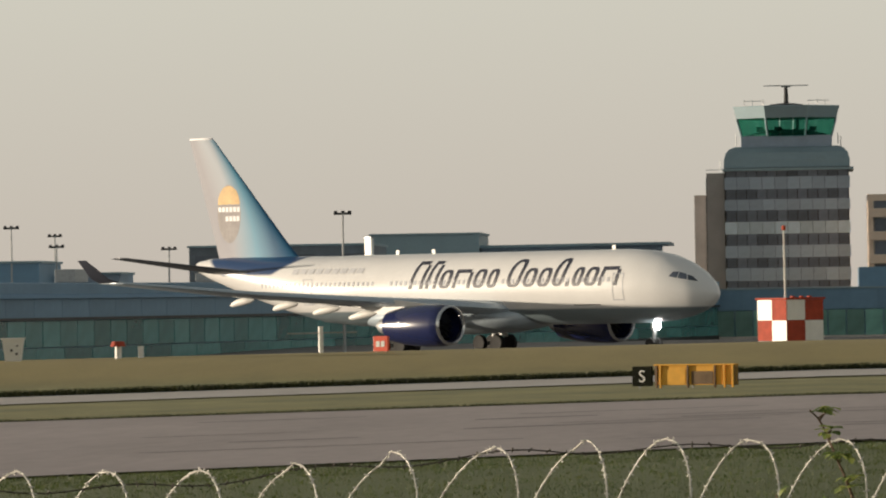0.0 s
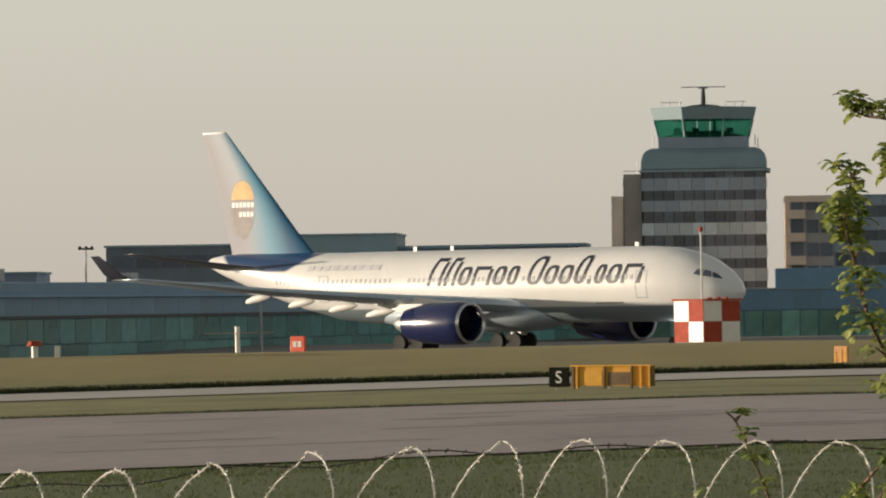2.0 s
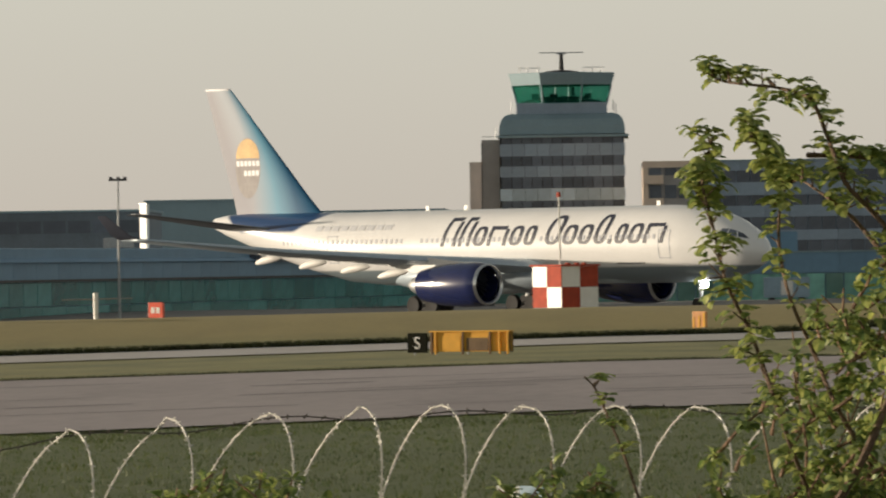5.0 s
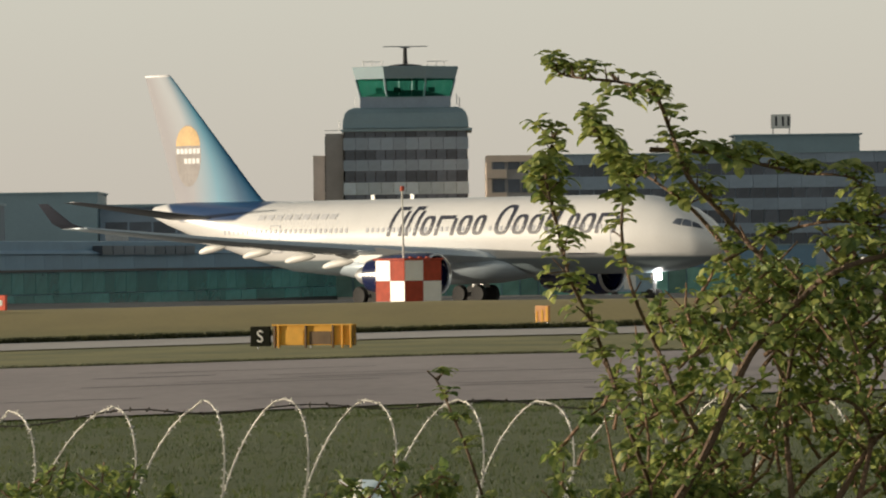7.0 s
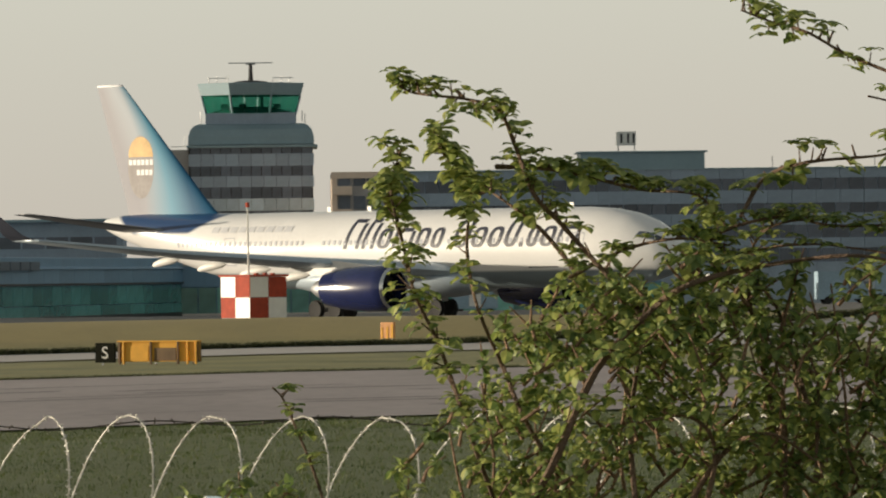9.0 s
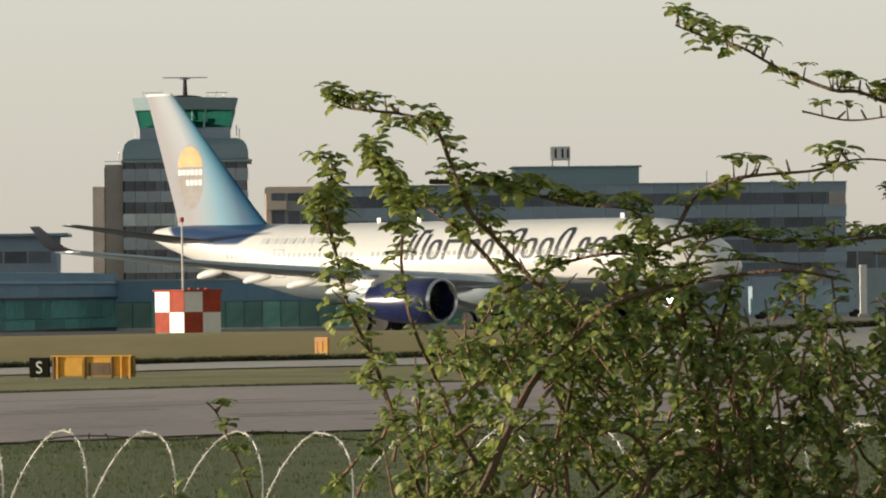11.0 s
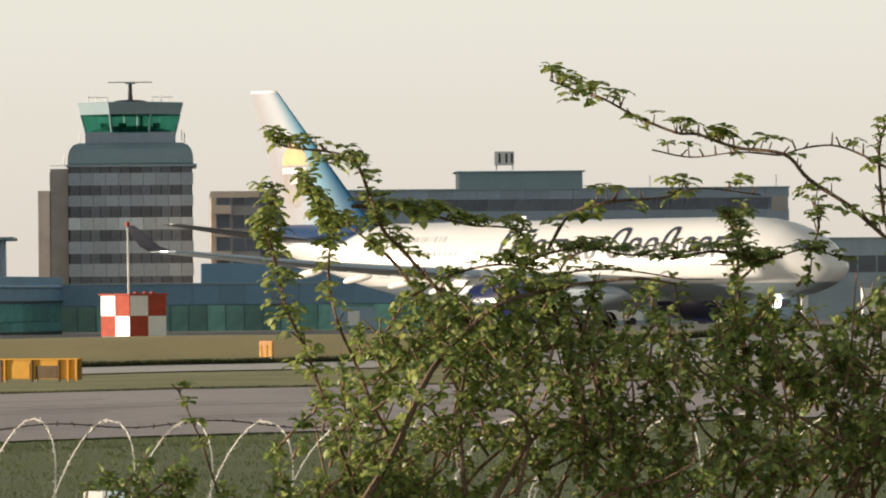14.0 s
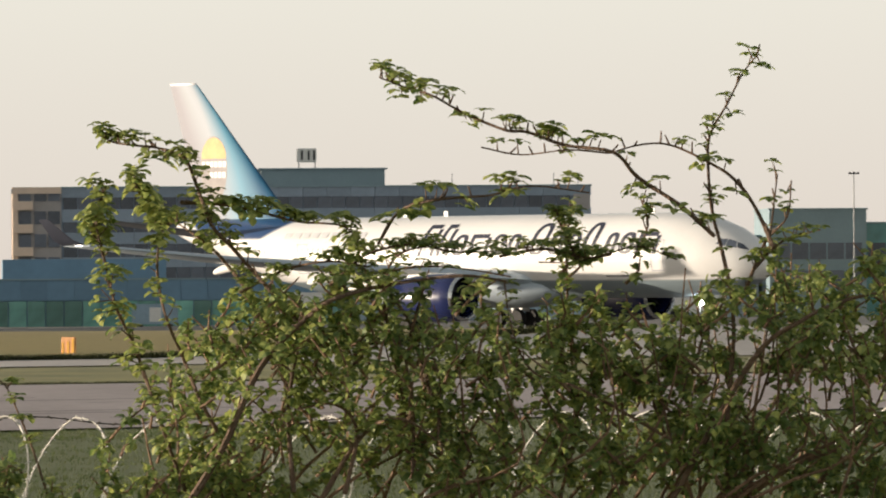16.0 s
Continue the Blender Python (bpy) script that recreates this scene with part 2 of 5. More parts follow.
def livery(name, kind):
    """Paint schemes laid out in the aircraft's own metres: 'hull' (its belly darkened for shade) or 'fin'."""
    m = mat(name, (0.80, 0.80, 0.80), 0.30 if kind == "hull" else 0.5, 0, 0.05, 0.4, 14, coat=0.3 if kind == "hull" else 0.0)
    n, l = m.node_tree.nodes, m.node_tree.links
    b = n["Principled BSDF"]
    src = b.inputs["Base Color"].links[0].from_socket
    tc = n["Texture Coordinate"]
    sep = n.new("ShaderNodeSeparateXYZ")
    l.new(tc.outputs["Object"], sep.inputs["Vector"])

    def band(value, lo, hi):
        r = n.new("ShaderNodeMapRange")
        r.inputs["From Min"].default_value, r.inputs["From Max"].default_value = lo, hi
        l.new(value, r.inputs["Value"])
        return r.outputs["Result"]

    def over(base, color, fac):
        x = n.new("ShaderNodeMix")
        x.data_type = "RGBA"
        l.new(fac, x.inputs["Factor"])
        l.new(base, x.inputs["A"])
        x.inputs["B"].default_value = (*color, 1)
        return x.outputs["Result"]

    def math_node(op, a, b2):
        x = n.new("ShaderNodeMath")
        x.operation = op
        for k, v in enumerate((a, b2)):
            if isinstance(v, (int, float)):
                x.inputs[k].default_value = v
            else:
                l.new(v, x.inputs[k])
        return x.outputs["Value"]

    b.inputs["Specular IOR Level"].default_value = 0.4 if kind == "hull" else 0.15
    if kind == "hull":
        # grey belly, raised and darkened: the wing's shade is put into its colour
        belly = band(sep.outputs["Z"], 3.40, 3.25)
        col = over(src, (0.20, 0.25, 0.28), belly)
        # the blue swoosh that runs down from the fin over the tail
        slant = math_node("ADD", sep.outputs["X"], math_node("MULTIPLY", math_node("SUBTRACT", 7.6, sep.outputs["Z"]), 2.1))
        back = math_node("SUBTRACT", sep.outputs["X"], math_node("MULTIPLY", math_node("SUBTRACT", 7.6, sep.outputs["Z"]), 1.6))
        fore, aft = band(slant, -43.6, -44.2), band(back, -55.4, -54.9)
        low = band(sep.outputs["Z"], 6.25, 6.45)
        col = over(col, (0.022, 0.06, 0.16), math_node("MULTIPLY", math_node("MULTIPLY", fore, aft), low))
    else:
        # from deep blue at the leading edge to silver at the trailing edge
        lead = math_node("ADD", sep.outputs["X"], math_node("MULTIPLY", math_node("SUBTRACT", sep.outputs["Z"], 7.0), 1.035))
        chord = math_node("SUBTRACT", 14.75, math_node("MULTIPLY", sep.outputs["Z"], 0.69))
        edge = math_node("DIVIDE", math_node("SUBTRACT", -44.5, lead), chord)   # 0 at the leading edge, 1 at the trailing edge
        height = band(sep.outputs["Z"], 18.0, 8.0)
        col = over(src, (0.38, 0.42, 0.48), band(edge, -1.0, -0.5))
        col = over(col, (0.28, 0.28, 0.325), band(edge, 0.42, 0.85))
        reach = math_node("ADD", math_node("SUBTRACT", edge, math_node("MULTIPLY", height, 0.62)), 0.17)
        col = over(col, (0.10, 0.29, 0.43), band(reach, 0.34, 0.02))
        col = over(col, (0.025, 0.11, 0.22), band(reach, 0.02, -0.22))
    l.new(col, b.inputs["Base Color"])
    return m


HULL, FIN = livery("white_hull_livery", "hull"), livery("blue_fin_livery", "fin")


# ---- helpers of this scene ----
def part(name, bm, material, parent=None, label="", smooth=False):
    me = bpy.data.meshes.new(name)
    bmesh.ops.recalc_face_normals(bm, faces=bm.faces) if len(bm.faces) < 60000 else None
    bm.to_mesh(me)
    bm.free()
    for mm in (material if isinstance(material, (list, tuple)) else [material]):
        me.materials.append(mm)
    if smooth:
        me.shade_smooth()
        me.set_sharp_from_angle(angle=radians(40))
    ob = new(name, me)
    ob.parent = parent
    if label:
        tagged(ob, label)
    return ob


def thing(name, label, category, group="", kind="", at=None):
    ob = new(name)
    tagged(ob, label, category, group, kind)
    if at:
        ob.matrix_basis = at
    return ob


def box(bm, x0, x1, y0, y1, z0, z1, bevel=0.0):
    v = [bm.verts.new(p) for p in ((x0, y0, z0), (x1, y0, z0), (x1, y1, z0), (x0, y1, z0), (x0, y0, z1), (x1, y0, z1), (x1, y1, z1), (x0, y1, z1))]
    f = [bm.faces.new([v[i] for i in q]) for q in ((3, 2, 1, 0), (4, 5, 6, 7), (0, 1, 5, 4), (1, 2, 6, 5), (2, 3, 7, 6), (3, 0, 4, 7))]
    if bevel:
        bmesh.ops.bevel(bm, geom=list({e for q in f for e in q.edges}), offset=bevel, segments=2, affect="EDGES", profile=0.6)
    return v


def one_box(*a, bevel=0.0):
    bm = bmesh.new()
    box(bm, *a, bevel=bevel)
    return bm


def loft(bm, rings, caps=True, closed=True):
    vs = [[bm.verts.new(p) for p in r] for r in rings]
    k = len(rings[0])
    for a, b in zip(vs, vs[1:]):
        for i in range(k if closed else k - 1):
            j = (i + 1) % k
            bm.faces.new((a[i], a[j], b[j], b[i]))
    if caps and closed:
        bm.faces.new(vs[0][::-1])
        bm.faces.new(vs[-1])
    return vs


def tube(bm, pts, radii, k=6):
    """A bent tapering rod through pts."""
    pts = [Vector(p) for p in pts]
    rings = []
    for i, p in enumerate(pts):
        d = (pts[min(i + 1, len(pts) - 1)] - pts[max(i - 1, 0)]).normalized()
        side = d.cross(Vector((0.13, 1, 0.21))).normalized()
        up = d.cross(side)
        r = radii if isinstance(radii, (int, float)) else radii[i]
        rings.append([p + side * (r * math.cos(2 * math.pi * j / k)) + up * (r * math.sin(2 * math.pi * j / k)) for j in range(k)])
    loft(bm, rings)


def one_tube(pts, radii, k=6):
    bm = bmesh.new()
    tube(bm, pts, radii, k)
    return bm


def curve(pts, steps=5):
    """Catmull-Rom through pts."""
    p = [Vector(q) for q in pts]
    p = [p[0] * 2 - p[1]] + p + [p[-1] * 2 - p[-2]]
    res = []
    for a, b, c, d in zip(p, p[1:], p[2:], p[3:]):
        for s in range(steps):
            t = s / steps
            res.append(0.5 * (2 * b + (c - a) * t + (2 * a - 5 * b + 4 * c - d) * t * t + (3 * b - a - 3 * c + d) * t ** 3))
    return res + [p[-2]]


def slabs(name, parent, material, n, x0, x1, y0, y1, z0, z1, gap=0.06, label=""):
    """A row of n alike pieces along x, each an object of its own on one mesh."""
    w = (x1 - x0) / n
    first = part(name, one_box(gap / 2, w - gap / 2, 0, y1 - y0, 0, z1 - z0), material, parent, label)
    first.location = (x0, y0, z0)
    for i in range(1, n):
        o = new(name, first.data)
        o.parent = parent
        o.location = (x0 + i * w, y0, z0)
        if label:
            tagged(o, label)
    return first


# ---- ground ----
def lie(x, y):
    """Height of the field: flat, a grass bank before the apron, a mound under the viewer's hedge."""
    def step(a, b, v):
        t = min(1, max(0, (v - a) / (b - a)))
        return t * t * (3 - 2 * t)
    z = 1.42 * step(372, 402, y) * (1 - step(404, 426, y))
    z += (0.12 + 0.014 * max(-60, min(60, x))) * step(404, 426, y) * (1 - step(620, 700, y))
    z += 0.0095 * max(-90, min(0, x)) * (1 - step(404, 426, y))      # the field falls away to one side
    z -= 1.25 * step(640, 850, y)
    z += 2.1 * (1 - step(4, 27, y))
    return z


def build_ground():
    bm = bmesh.new()
    xs = [-3000, -1500, -700, -350] + list(range(-200, 201, 10)) + [350, 700, 1500, 3000]
    ys = [-300, -60, -20, -8, 0, 5, 10, 15, 20, 25, 30, 40, 60, 80] + list(range(100, 330, 20)) + list(range(330, 370, 10)) + list(range(370, 440, 3)) + list(range(440, 900, 20)) + [1000, 1300, 2000, 4800]
    grid = [[bm.verts.new((x, y, lie(x, y) - 0.02 + 0.02 * noise.noise((x * 0.05, y * 0.05, 0)))) for x in xs] for y in ys]
    for a, b in zip(grid, grid[1:]):
        for i in range(len(xs) - 1):
            bm.faces.new((a[i], a[i + 1], b[i + 1], b[i]))
    tagged(part("ground", bm, GRASS, smooth=True), "wide mown airfield grass, olive and brown in evening light", "ground", kind="structure")


def strip(name, near, far, slope, z, material, label, x0=-120, x1=160, far_slope=None):
    """A paved strip that crosses the field: near and far are its edges' distances straight ahead."""
    bm = bmesh.new()
    xs = [x0 + (x1 - x0) * i / 56 for i in range(57)]
    rows = []
    for k in range(9):
        e = near + (far - near) * k / 8
        sl = slope + ((slope if far_slope is None else far_slope) - slope) * k / 8
        rows.append([bm.verts.new((x, e + sl * x + (0.5 * noise.noise((x * 0.15, e, 3)) if k in (0, 8) else 0), lie(x, e + sl * x) + z)) for x in xs])
    for a, b in zip(rows, rows[1:]):
        for i in range(len(xs) - 1):
            bm.faces.new((a[i], a[i + 1], b[i + 1], b[i]))
    tagged(part(name, bm, material, smooth=True), label, "paving", kind="structure")


build_ground()
strip("runway", 180, 269, 0.90, 0.03, ASPHALT, "wide worn grey asphalt runway with dark rubber streaks", far_slope=0.62)
strip("taxiway", 334, 365, 0.85, 0.03, CONCRETE, "narrow pale concrete taxiway between grass verges")
marks = random.Random(7)
for k in range(18):
    e, x0 = marks.uniform(192, 255), marks.uniform(-24, 18)
    strip("runway_mark", e, e + marks.uniform(0.4, 1.5), 0.76, 0.036, TYRE_MARK, "dark streak of tyre rubber on the runway", x0, x0 + marks.uniform(3, 12))


def apron():
    bm = bmesh.new()
    xs, ys = range(-200, 201, 20), list(range(424, 480, 8)) + list(range(480, 1000, 20))
    grid = [[bm.verts.new((x, y, lie(x, y) + 0.10)) for x in xs] for y in ys]
    for a, b in zip(grid, grid[1:]):
        for i in range(len(a) - 1):
            bm.faces.new((a[i], a[i + 1], b[i + 1], b[i]))
    tagged(part("apron", bm, APRON, smooth=True), "broad grey apron in front of the terminal", "paving", kind="structure")


apron()


# ---- buildings ----
def control_tower(at):
    t = thing("control_tower", "banded grey concrete control tower with green-glazed cab", "building", at=pose(*at))
    # body: width 18.4, cladding bands and window bands, from the ground up
    part("wall", one_box(-9.1, 9.1, 0.4, 18, -1, 23.2), DARK_METAL, t)
    z = [5.7, 6.7, 8.6, 10.1, 11.9, 13.6, 15.4, 17.1, 18.7, 20.2, 22.0, 22.9]
    for k in range(0, 12, 2):
        slabs("window", t, DARK_GLASS, 12, -9.0, 9.0, 0.15, 0.5, z[k], z[k + 1], 0.12)
    for k in range(1, 11, 2):
        slabs("panel", t, TOWER_PALE if k == 5 else TOWER_CLAD, 10, -9.25, 9.25, 0.0, 0.5, z[k], z[k + 1], 0.05)
    slabs("panel", t, TOWER_CLAD, 10, -9.25, 9.25, 0.0, 0.5, -1.0, 5.7, 0.05)
    part("ledge", one_box(-9.5, 9.8, -0.5, 18.4, 22.9, 23.3, bevel=0.05), TEAL_CLAD, t, "slate roof ledge")
    # sloping shoulder storey with rounded ends
    bm = bmesh.new()
    rings = []
    for h, inset in ((23.4, 0.0), (24.6, 0.05), (25.6, 0.35), (26.2, 0.9), (26.5, 1.7)):
        rings.append([(sx * (9.3 - inset), yy, h) for sx, yy in ((-1, 0.3 + inset * 1.2), (1, 0.3 + inset * 1.2), (1, 17.6 - inset), (-1, 17.6 - inset))])
    loft(bm, rings)
    part("shoulder", bm, TEAL_CLAD, t, "blue-grey metal shoulder storey")
    part("neck", one_box(-6.7, 6.7, 2.2, 15.4, 26.4, 28.1), TOWER_CLAD, t)
    # cab: octagonal, glass leaning outward
    def ring(r, h):
        return [(r * math.cos(radians(22.5 + 45 * i)), 8.8 + r * math.sin(radians(22.5 + 45 * i)), h) for i in range(8)]
    bm = bmesh.new()
    loft(bm, [ring(6.3, 27.6), ring(6.3, 28.4), ring(5.2, 28.6), ring(3.4, 29.1)])
    part("console_ring", bm, DARK_METAL, t, "dark controllers' consoles behind the glass")
    part("column", one_tube([(1.6, 8.8, 28.8), (1.6, 8.8, 30.7)], 0.28, 10), DARK_METAL, t)
    for q, (px, py) in enumerate(((-3.9, 5.4), (-1.2, 4.6), (3.9, 5.6))):
        part("monitor", one_box(px - 0.55, px + 0.55, py, py + 0.2, 28.8, 29.5, bevel=0.05), BLACK, t)
    bm = bmesh.new()
    loft(bm, [ring(7.0, 27.5), ring(7.15, 28.0)])
    part("cab_sill", bm, TEAL_CLAD, t)
    lo, hi = ring(7.2, 28.0), ring(7.95, 30.75)
    for i in range(8):
        j = (i + 1) % 8
        for q in range(3):
            f0, f1 = q / 3 + 0.012, (q + 1) / 3 - 0.012
            a, b, c, d = (Vector(lo[i]).lerp(Vector(lo[j]), f0), Vector(lo[i]).lerp(Vector(lo[j]), f1), Vector(hi[i]).lerp(Vector(hi[j]), f1), Vector(hi[i]).lerp(Vector(hi[j]), f0))
            inn = (Vector((0, 8.8, a.z)) - a).normalized() * 0.08
            bm = bmesh.new()
            loft(bm, [[a, b, c, d], [a + inn, b + inn, c + inn, d + inn]])
            part("pane", bm, CAB_GLASS, t)
        part("mullion", one_tube([Vector(lo[i]), Vector(hi[i])], 0.16, 5), TEAL_CLAD, t)
    bm = bmesh.new()
    loft(bm, [ring(8.0, 30.75), ring(8.5, 32.45), ring(8.45, 32.55), ring(7.0, 32.6)])
    part("cab_roof", bm, TEAL_CLAD, t, "teal metal cab fascia, flared outward")
    bm = bmesh.new()
    loft(bm, [ring(3.0, 32.5), ring(2.6, 32.85), ring(1.2, 33.05)])
    part("roof_dome", bm, DARK_METAL, t)
    part("radar_post", one_tube([(0, 8.8, 32.9), (0, 8.8, 35.5)], [0.38, 0.26], 8), DARK_METAL, t)
    bm = one_box(-3.3, 3.3, 8.6, 9.0, 35.6, 35.74, bevel=0.04)
    box(bm, -0.7, 0.7, 8.65, 8.95, 35.4, 35.6)
    part("radar_bar", bm, STEEL, t, "long slim radar antenna bar")
    for sx in (-6.2, -5.0, -3.4, 3.3, 4.6, 5.8):
        part("roof_rail", one_tube([(sx, 6, 32.3), (sx, 6, 33.4 + 0.3 * math.sin(sx * 7))], 0.06, 5), STEEL, t)
    for sx in (-1, 1):
        part("roof_rail", one_tube([(sx * 3.2, 6, 33.35), (sx * 6.3, 6, 33.35)], 0.05, 5), STEEL, t)
    for sx, zz in ((-9.8, 24.6), (-7.4, 28.3), (7.6, 28.4), (8.0, 27.9)):
        part("aerial", one_tube([(sx, 3, zz - 1.6), (sx, 3, zz)], 0.07, 5), STEEL, t)
    # set-back stair wing and annex
    part("stair_wing", one_box(-12.0, -9.3, 6, 18, -1, 22.8, bevel=0.08), TAUPE, t, "taupe stair wing")
    part("roof_rail", one_box(-12.0, -9.3, 6, 6.1, 23.2, 23.3), STEEL, t)
    part("annex", one_box(-13.9, -12.0, 9, 18, -1, 19.6, bevel=0.08), TAUPE, t, "lower taupe annex")
    for k in range(8):
        part("cladding_rib", one_box(-12.05, -11.95, 5.9, 6.0, 0 + k * 2.8, 2.7 + k * 2.8), DARK_METAL, t)
    return t


control_tower((-5.3, 1000, 0))


def terminal():
    t = thing("terminal_building", "long grey office terminal with dark window bands", "building", at=pose(0, 985, 0))
    # ochre end wall, its colour lightened as if it catches the sun, with small square windows
    part("end_wall", one_box(6.4, 7.2, 0, 22, -1, 18.9, bevel=0.05), OCHRE, t, "ochre end wall lightened as if sunlit")
    part("wall", one_box(7.2, 13.5, 0.5, 22, -1, 18.6), TAUPE, t)
    part("parapet", one_box(6.4, 13.5, -0.1, 22, 18.0, 18.95), OCHRE, t)
    for k in range(5):
        part("balcony_slab", one_box(6.4, 9.4, -0.4, 0.5, 2.2 + 3.35 * k, 3.5 + 3.35 * k, bevel=0.04), OCHRE, t)
        for x0 in (7.4, 9.6, 11.6):
            part("window", one_box(x0, x0 + 1.7, 0.3, 0.56, 3.5 + 3.35 * k, 5.4 + 3.35 * k), DARK_GLASS, t)
    # long range
    part("wall", one_box(13.5, 90.9, 1.0, 24, -1, 18.6), TOWER_CLAD, t)
    for z0, z1 in ((-1, 5.2), (7.2, 8.7), (10.6, 12.3), (13.8, 15.7), (17.4, 18.8)):
        slabs("panel", t, TOWER_CLAD, 22, 13.5, 91.0, 0.6, 1.2, z0, z1, 0.06)
    for z0, z1 in ((5.2, 7.2), (8.7, 10.6), (12.3, 13.8), (15.7, 17.4)):
        slabs("window", t, DARK_GLASS, 36, 13.8, 88.0, 0.8, 1.1, z0, z1, 0.14)
    part("coping", one_box(13.4, 91.1, 0.4, 24.2, 18.8, 19.0), TEAL_CLAD, t)
    part("end_panel", one_box(88.4, 90.8, 0.5, 1.1, 15.4, 17.6), TAUPE, t)
    part("plant_room", one_box(43.0, 61.2, 8, 20, 19.0, 21.5, bevel=0.06), TEAL_CLAD, t, "teal rooftop plant room")
    part("plant_roof", one_box(42.6, 61.6, 7.6, 20.4, 21.5, 21.7), TEAL_CLAD, t)
    v = part("roof_unit", one_box(48.4, 51.2, 9, 12, 22.6, 24.6, bevel=0.1), WHITE, t, "pale boxed roof unit on legs")
    for x0 in (48.9, 49.9, 50.7):
        part("louvre", one_box(x0, x0 + 0.3, 8.95, 9.02, 22.9, 24.3), DARK_METAL, v)
    for x0 in (48.6, 51.0):
        part("leg", one_tube([(x0, 9.3, 21.65), (x0, 9.3, 22.7)], 0.09, 5), STEEL, v)
    for x0 in (71.0, 86.0, 89.6):
        part("aerial", one_tube([(x0, 6, 18.95), (x0, 6, 20.8)], 0.06, 5), STEEL, t)
    return t


terminal()


def podium():
    t = thing("link_building", "low blue-grey link building with green glazed ground floor", "building", at=pose(-14, 872, -1.3))
    part("wall", one_box(0, 62, 0.4, 60, 0, 6.4), BLUE_CLAD, t)
    slabs("panel", t, BLUE_CLAD, 18, 0, 62, 0.1, 0.5, 3.9, 6.5, 0.05)
    slabs("pane", t, MINT_GLASS, 26, 0, 62, 0.2, 0.5, 0.5, 3.8, 0.14)
    part("plinth", one_box(0, 62, -0.1, 0.5, 0, 0.5), CONCRETE, t)
    part("coping", one_box(-0.1, 62.1, -0.05, 60, 6.5, 6.7), TEAL_CLAD, t)
    part("upper_block", one_box(18.5, 40, 20, 50, 6.4, 9.3, bevel=0.05), BLUE_CLAD, t)
    return t


podium()


def pier():
    """The long pier runs away from the viewer; its frame has x along the pier, y into it."""
    ax, ay, bx, by = -75.2, 557.0, -13.2, 874.7
    length = math.hypot(bx - ax, by - ay)
    t = thing("airport_pier", "long low pier, blue-grey roof over green glazing", "building",
              at=pose(ax, ay, -0.9, 0, 0, math.degrees(math.atan2(by - ay, bx - ax))))
    part("wall", one_box(0, length, 0.4, 16, 0, 7.2), BLUE_CLAD, t)
    slabs("panel", t, BLUE_CLAD, 40, 0, length, -0.1, 0.5, 4.2, 5.9, 0.06)
    bm = bmesh.new()
    loft(bm, [[(x, -0.5, 5.9), (x, 3.0, 7.3), (x, 16, 7.5), (x, 16, 7.2), (x, 0.4, 5.8)] for x in (0, length)])
    part("roof", bm, BLUE_CLAD, t, "shallow blue-grey metal roof")
    part("fascia", one_box(0, length, -0.25, 0.0, 3.95, 4.2), DARK_METAL, t)
    slabs("pane", t, GREEN_GLASS, 64, 0, length, 0.1, 0.4, 1.6, 3.9, 0.16)
    slabs("pane", t, GREEN_GLASS, 39, 0, length, 0.05, 0.4, 0.3, 1.5, 0.2)
    slabs("window", t, DARK_GLASS, 9, 193, 238, -0.75, 2.0, 5.75, 6.75, 0.3)
    part("plinth", one_box(0, length, -0.1, 0.5, -0.6, 0.3), DARK_METAL, t)
    for k, (x, w, h) in enumerate(((20, 3, 0.9), (64, 4, 1.1), (110, 2.4, 0.8), (160, 5, 1.0), (230, 3, 0.9))):
        part("roof_unit", one_box(x, x + w, 6, 8, 7.4, 7.5 + h, bevel=0.05), STEEL, t)
    return t


pier()


def block(name, label, x0, x1, y, z1, material, depth=14, bands=(), roof=True):
    t = thing(name, label, "building", at=pose(x0, y, -1.3))
    w, h = x1 - x0, z1 + 1.3
    part("wall", one_box(0, w, 0, depth, 0, h, bevel=0.05), material, t)
    if roof:
        part("coping", one_box(-0.2, w + 0.2, -0.2, depth, h, h + 0.25), TEAL_CLAD, t)
    for a, b in bands:
        slabs("window", t, DARK_GLASS, max(3, int(w / 3)), 0.6, w - 0.6, -0.06, 0.1, a * h, b * h, 0.25)
    return t


block("hangar", "dark grey boxy hangar with a flat roof", -75.1, -53.6, 800, 11.1, SLATE_CLAD, 30, ((0.80, 0.92),))
block("hangar", "blue-grey rooftop block behind the pier", -58.9, -44.8, 880, 13.0, TEAL_CLAD, 25, ())
pylon = thing("panel_pylon", "slim white panel-clad pylon beside the hangar", "pylon", at=pose(-52.7, 785, 0, 0, 0, -48))
part("panel", one_box(-0.65, 0.65, -0.2, 0.2, -1.0, 11.75, bevel=0.06), WHITE, pylon)
part("cap", one_box(-0.70, 0.70, -0.25, 0.25, 11.75, 11.9, bevel=0.03), STEEL, pylon)
b = block("departure_hall", "long hall with a dark overhanging roof", -44.7, -21.6, 884, 11.3, TOWER_CLAD, 25, ((0.72, 0.84),), False)
bm = bmesh.new()
loft(bm, [[(-1, -1.2, 12.5), (24.6, -1.2, 12.6), (24.6, -1.2, 12.95), (-1, -1.2, 12.85)], [(-1, 26, 12.5), (24.6, 26, 12.6), (24.6, 26, 13.0), (-1, 26, 12.9)]])
part("roof", bm, TEAL_CLAD, b, "slate overhanging roof")
block("service_building", "low grey service building beside the pier", -92.0, -80.2, 690, 8.8, BLUE_CLAD, 20, ((0.55, 0.75),))
block("service_building", "low dark annex with flat roof", -79.8, -73.5, 705, 7.6, TOWER_CLAD, 14, ((0.5, 0.7),))
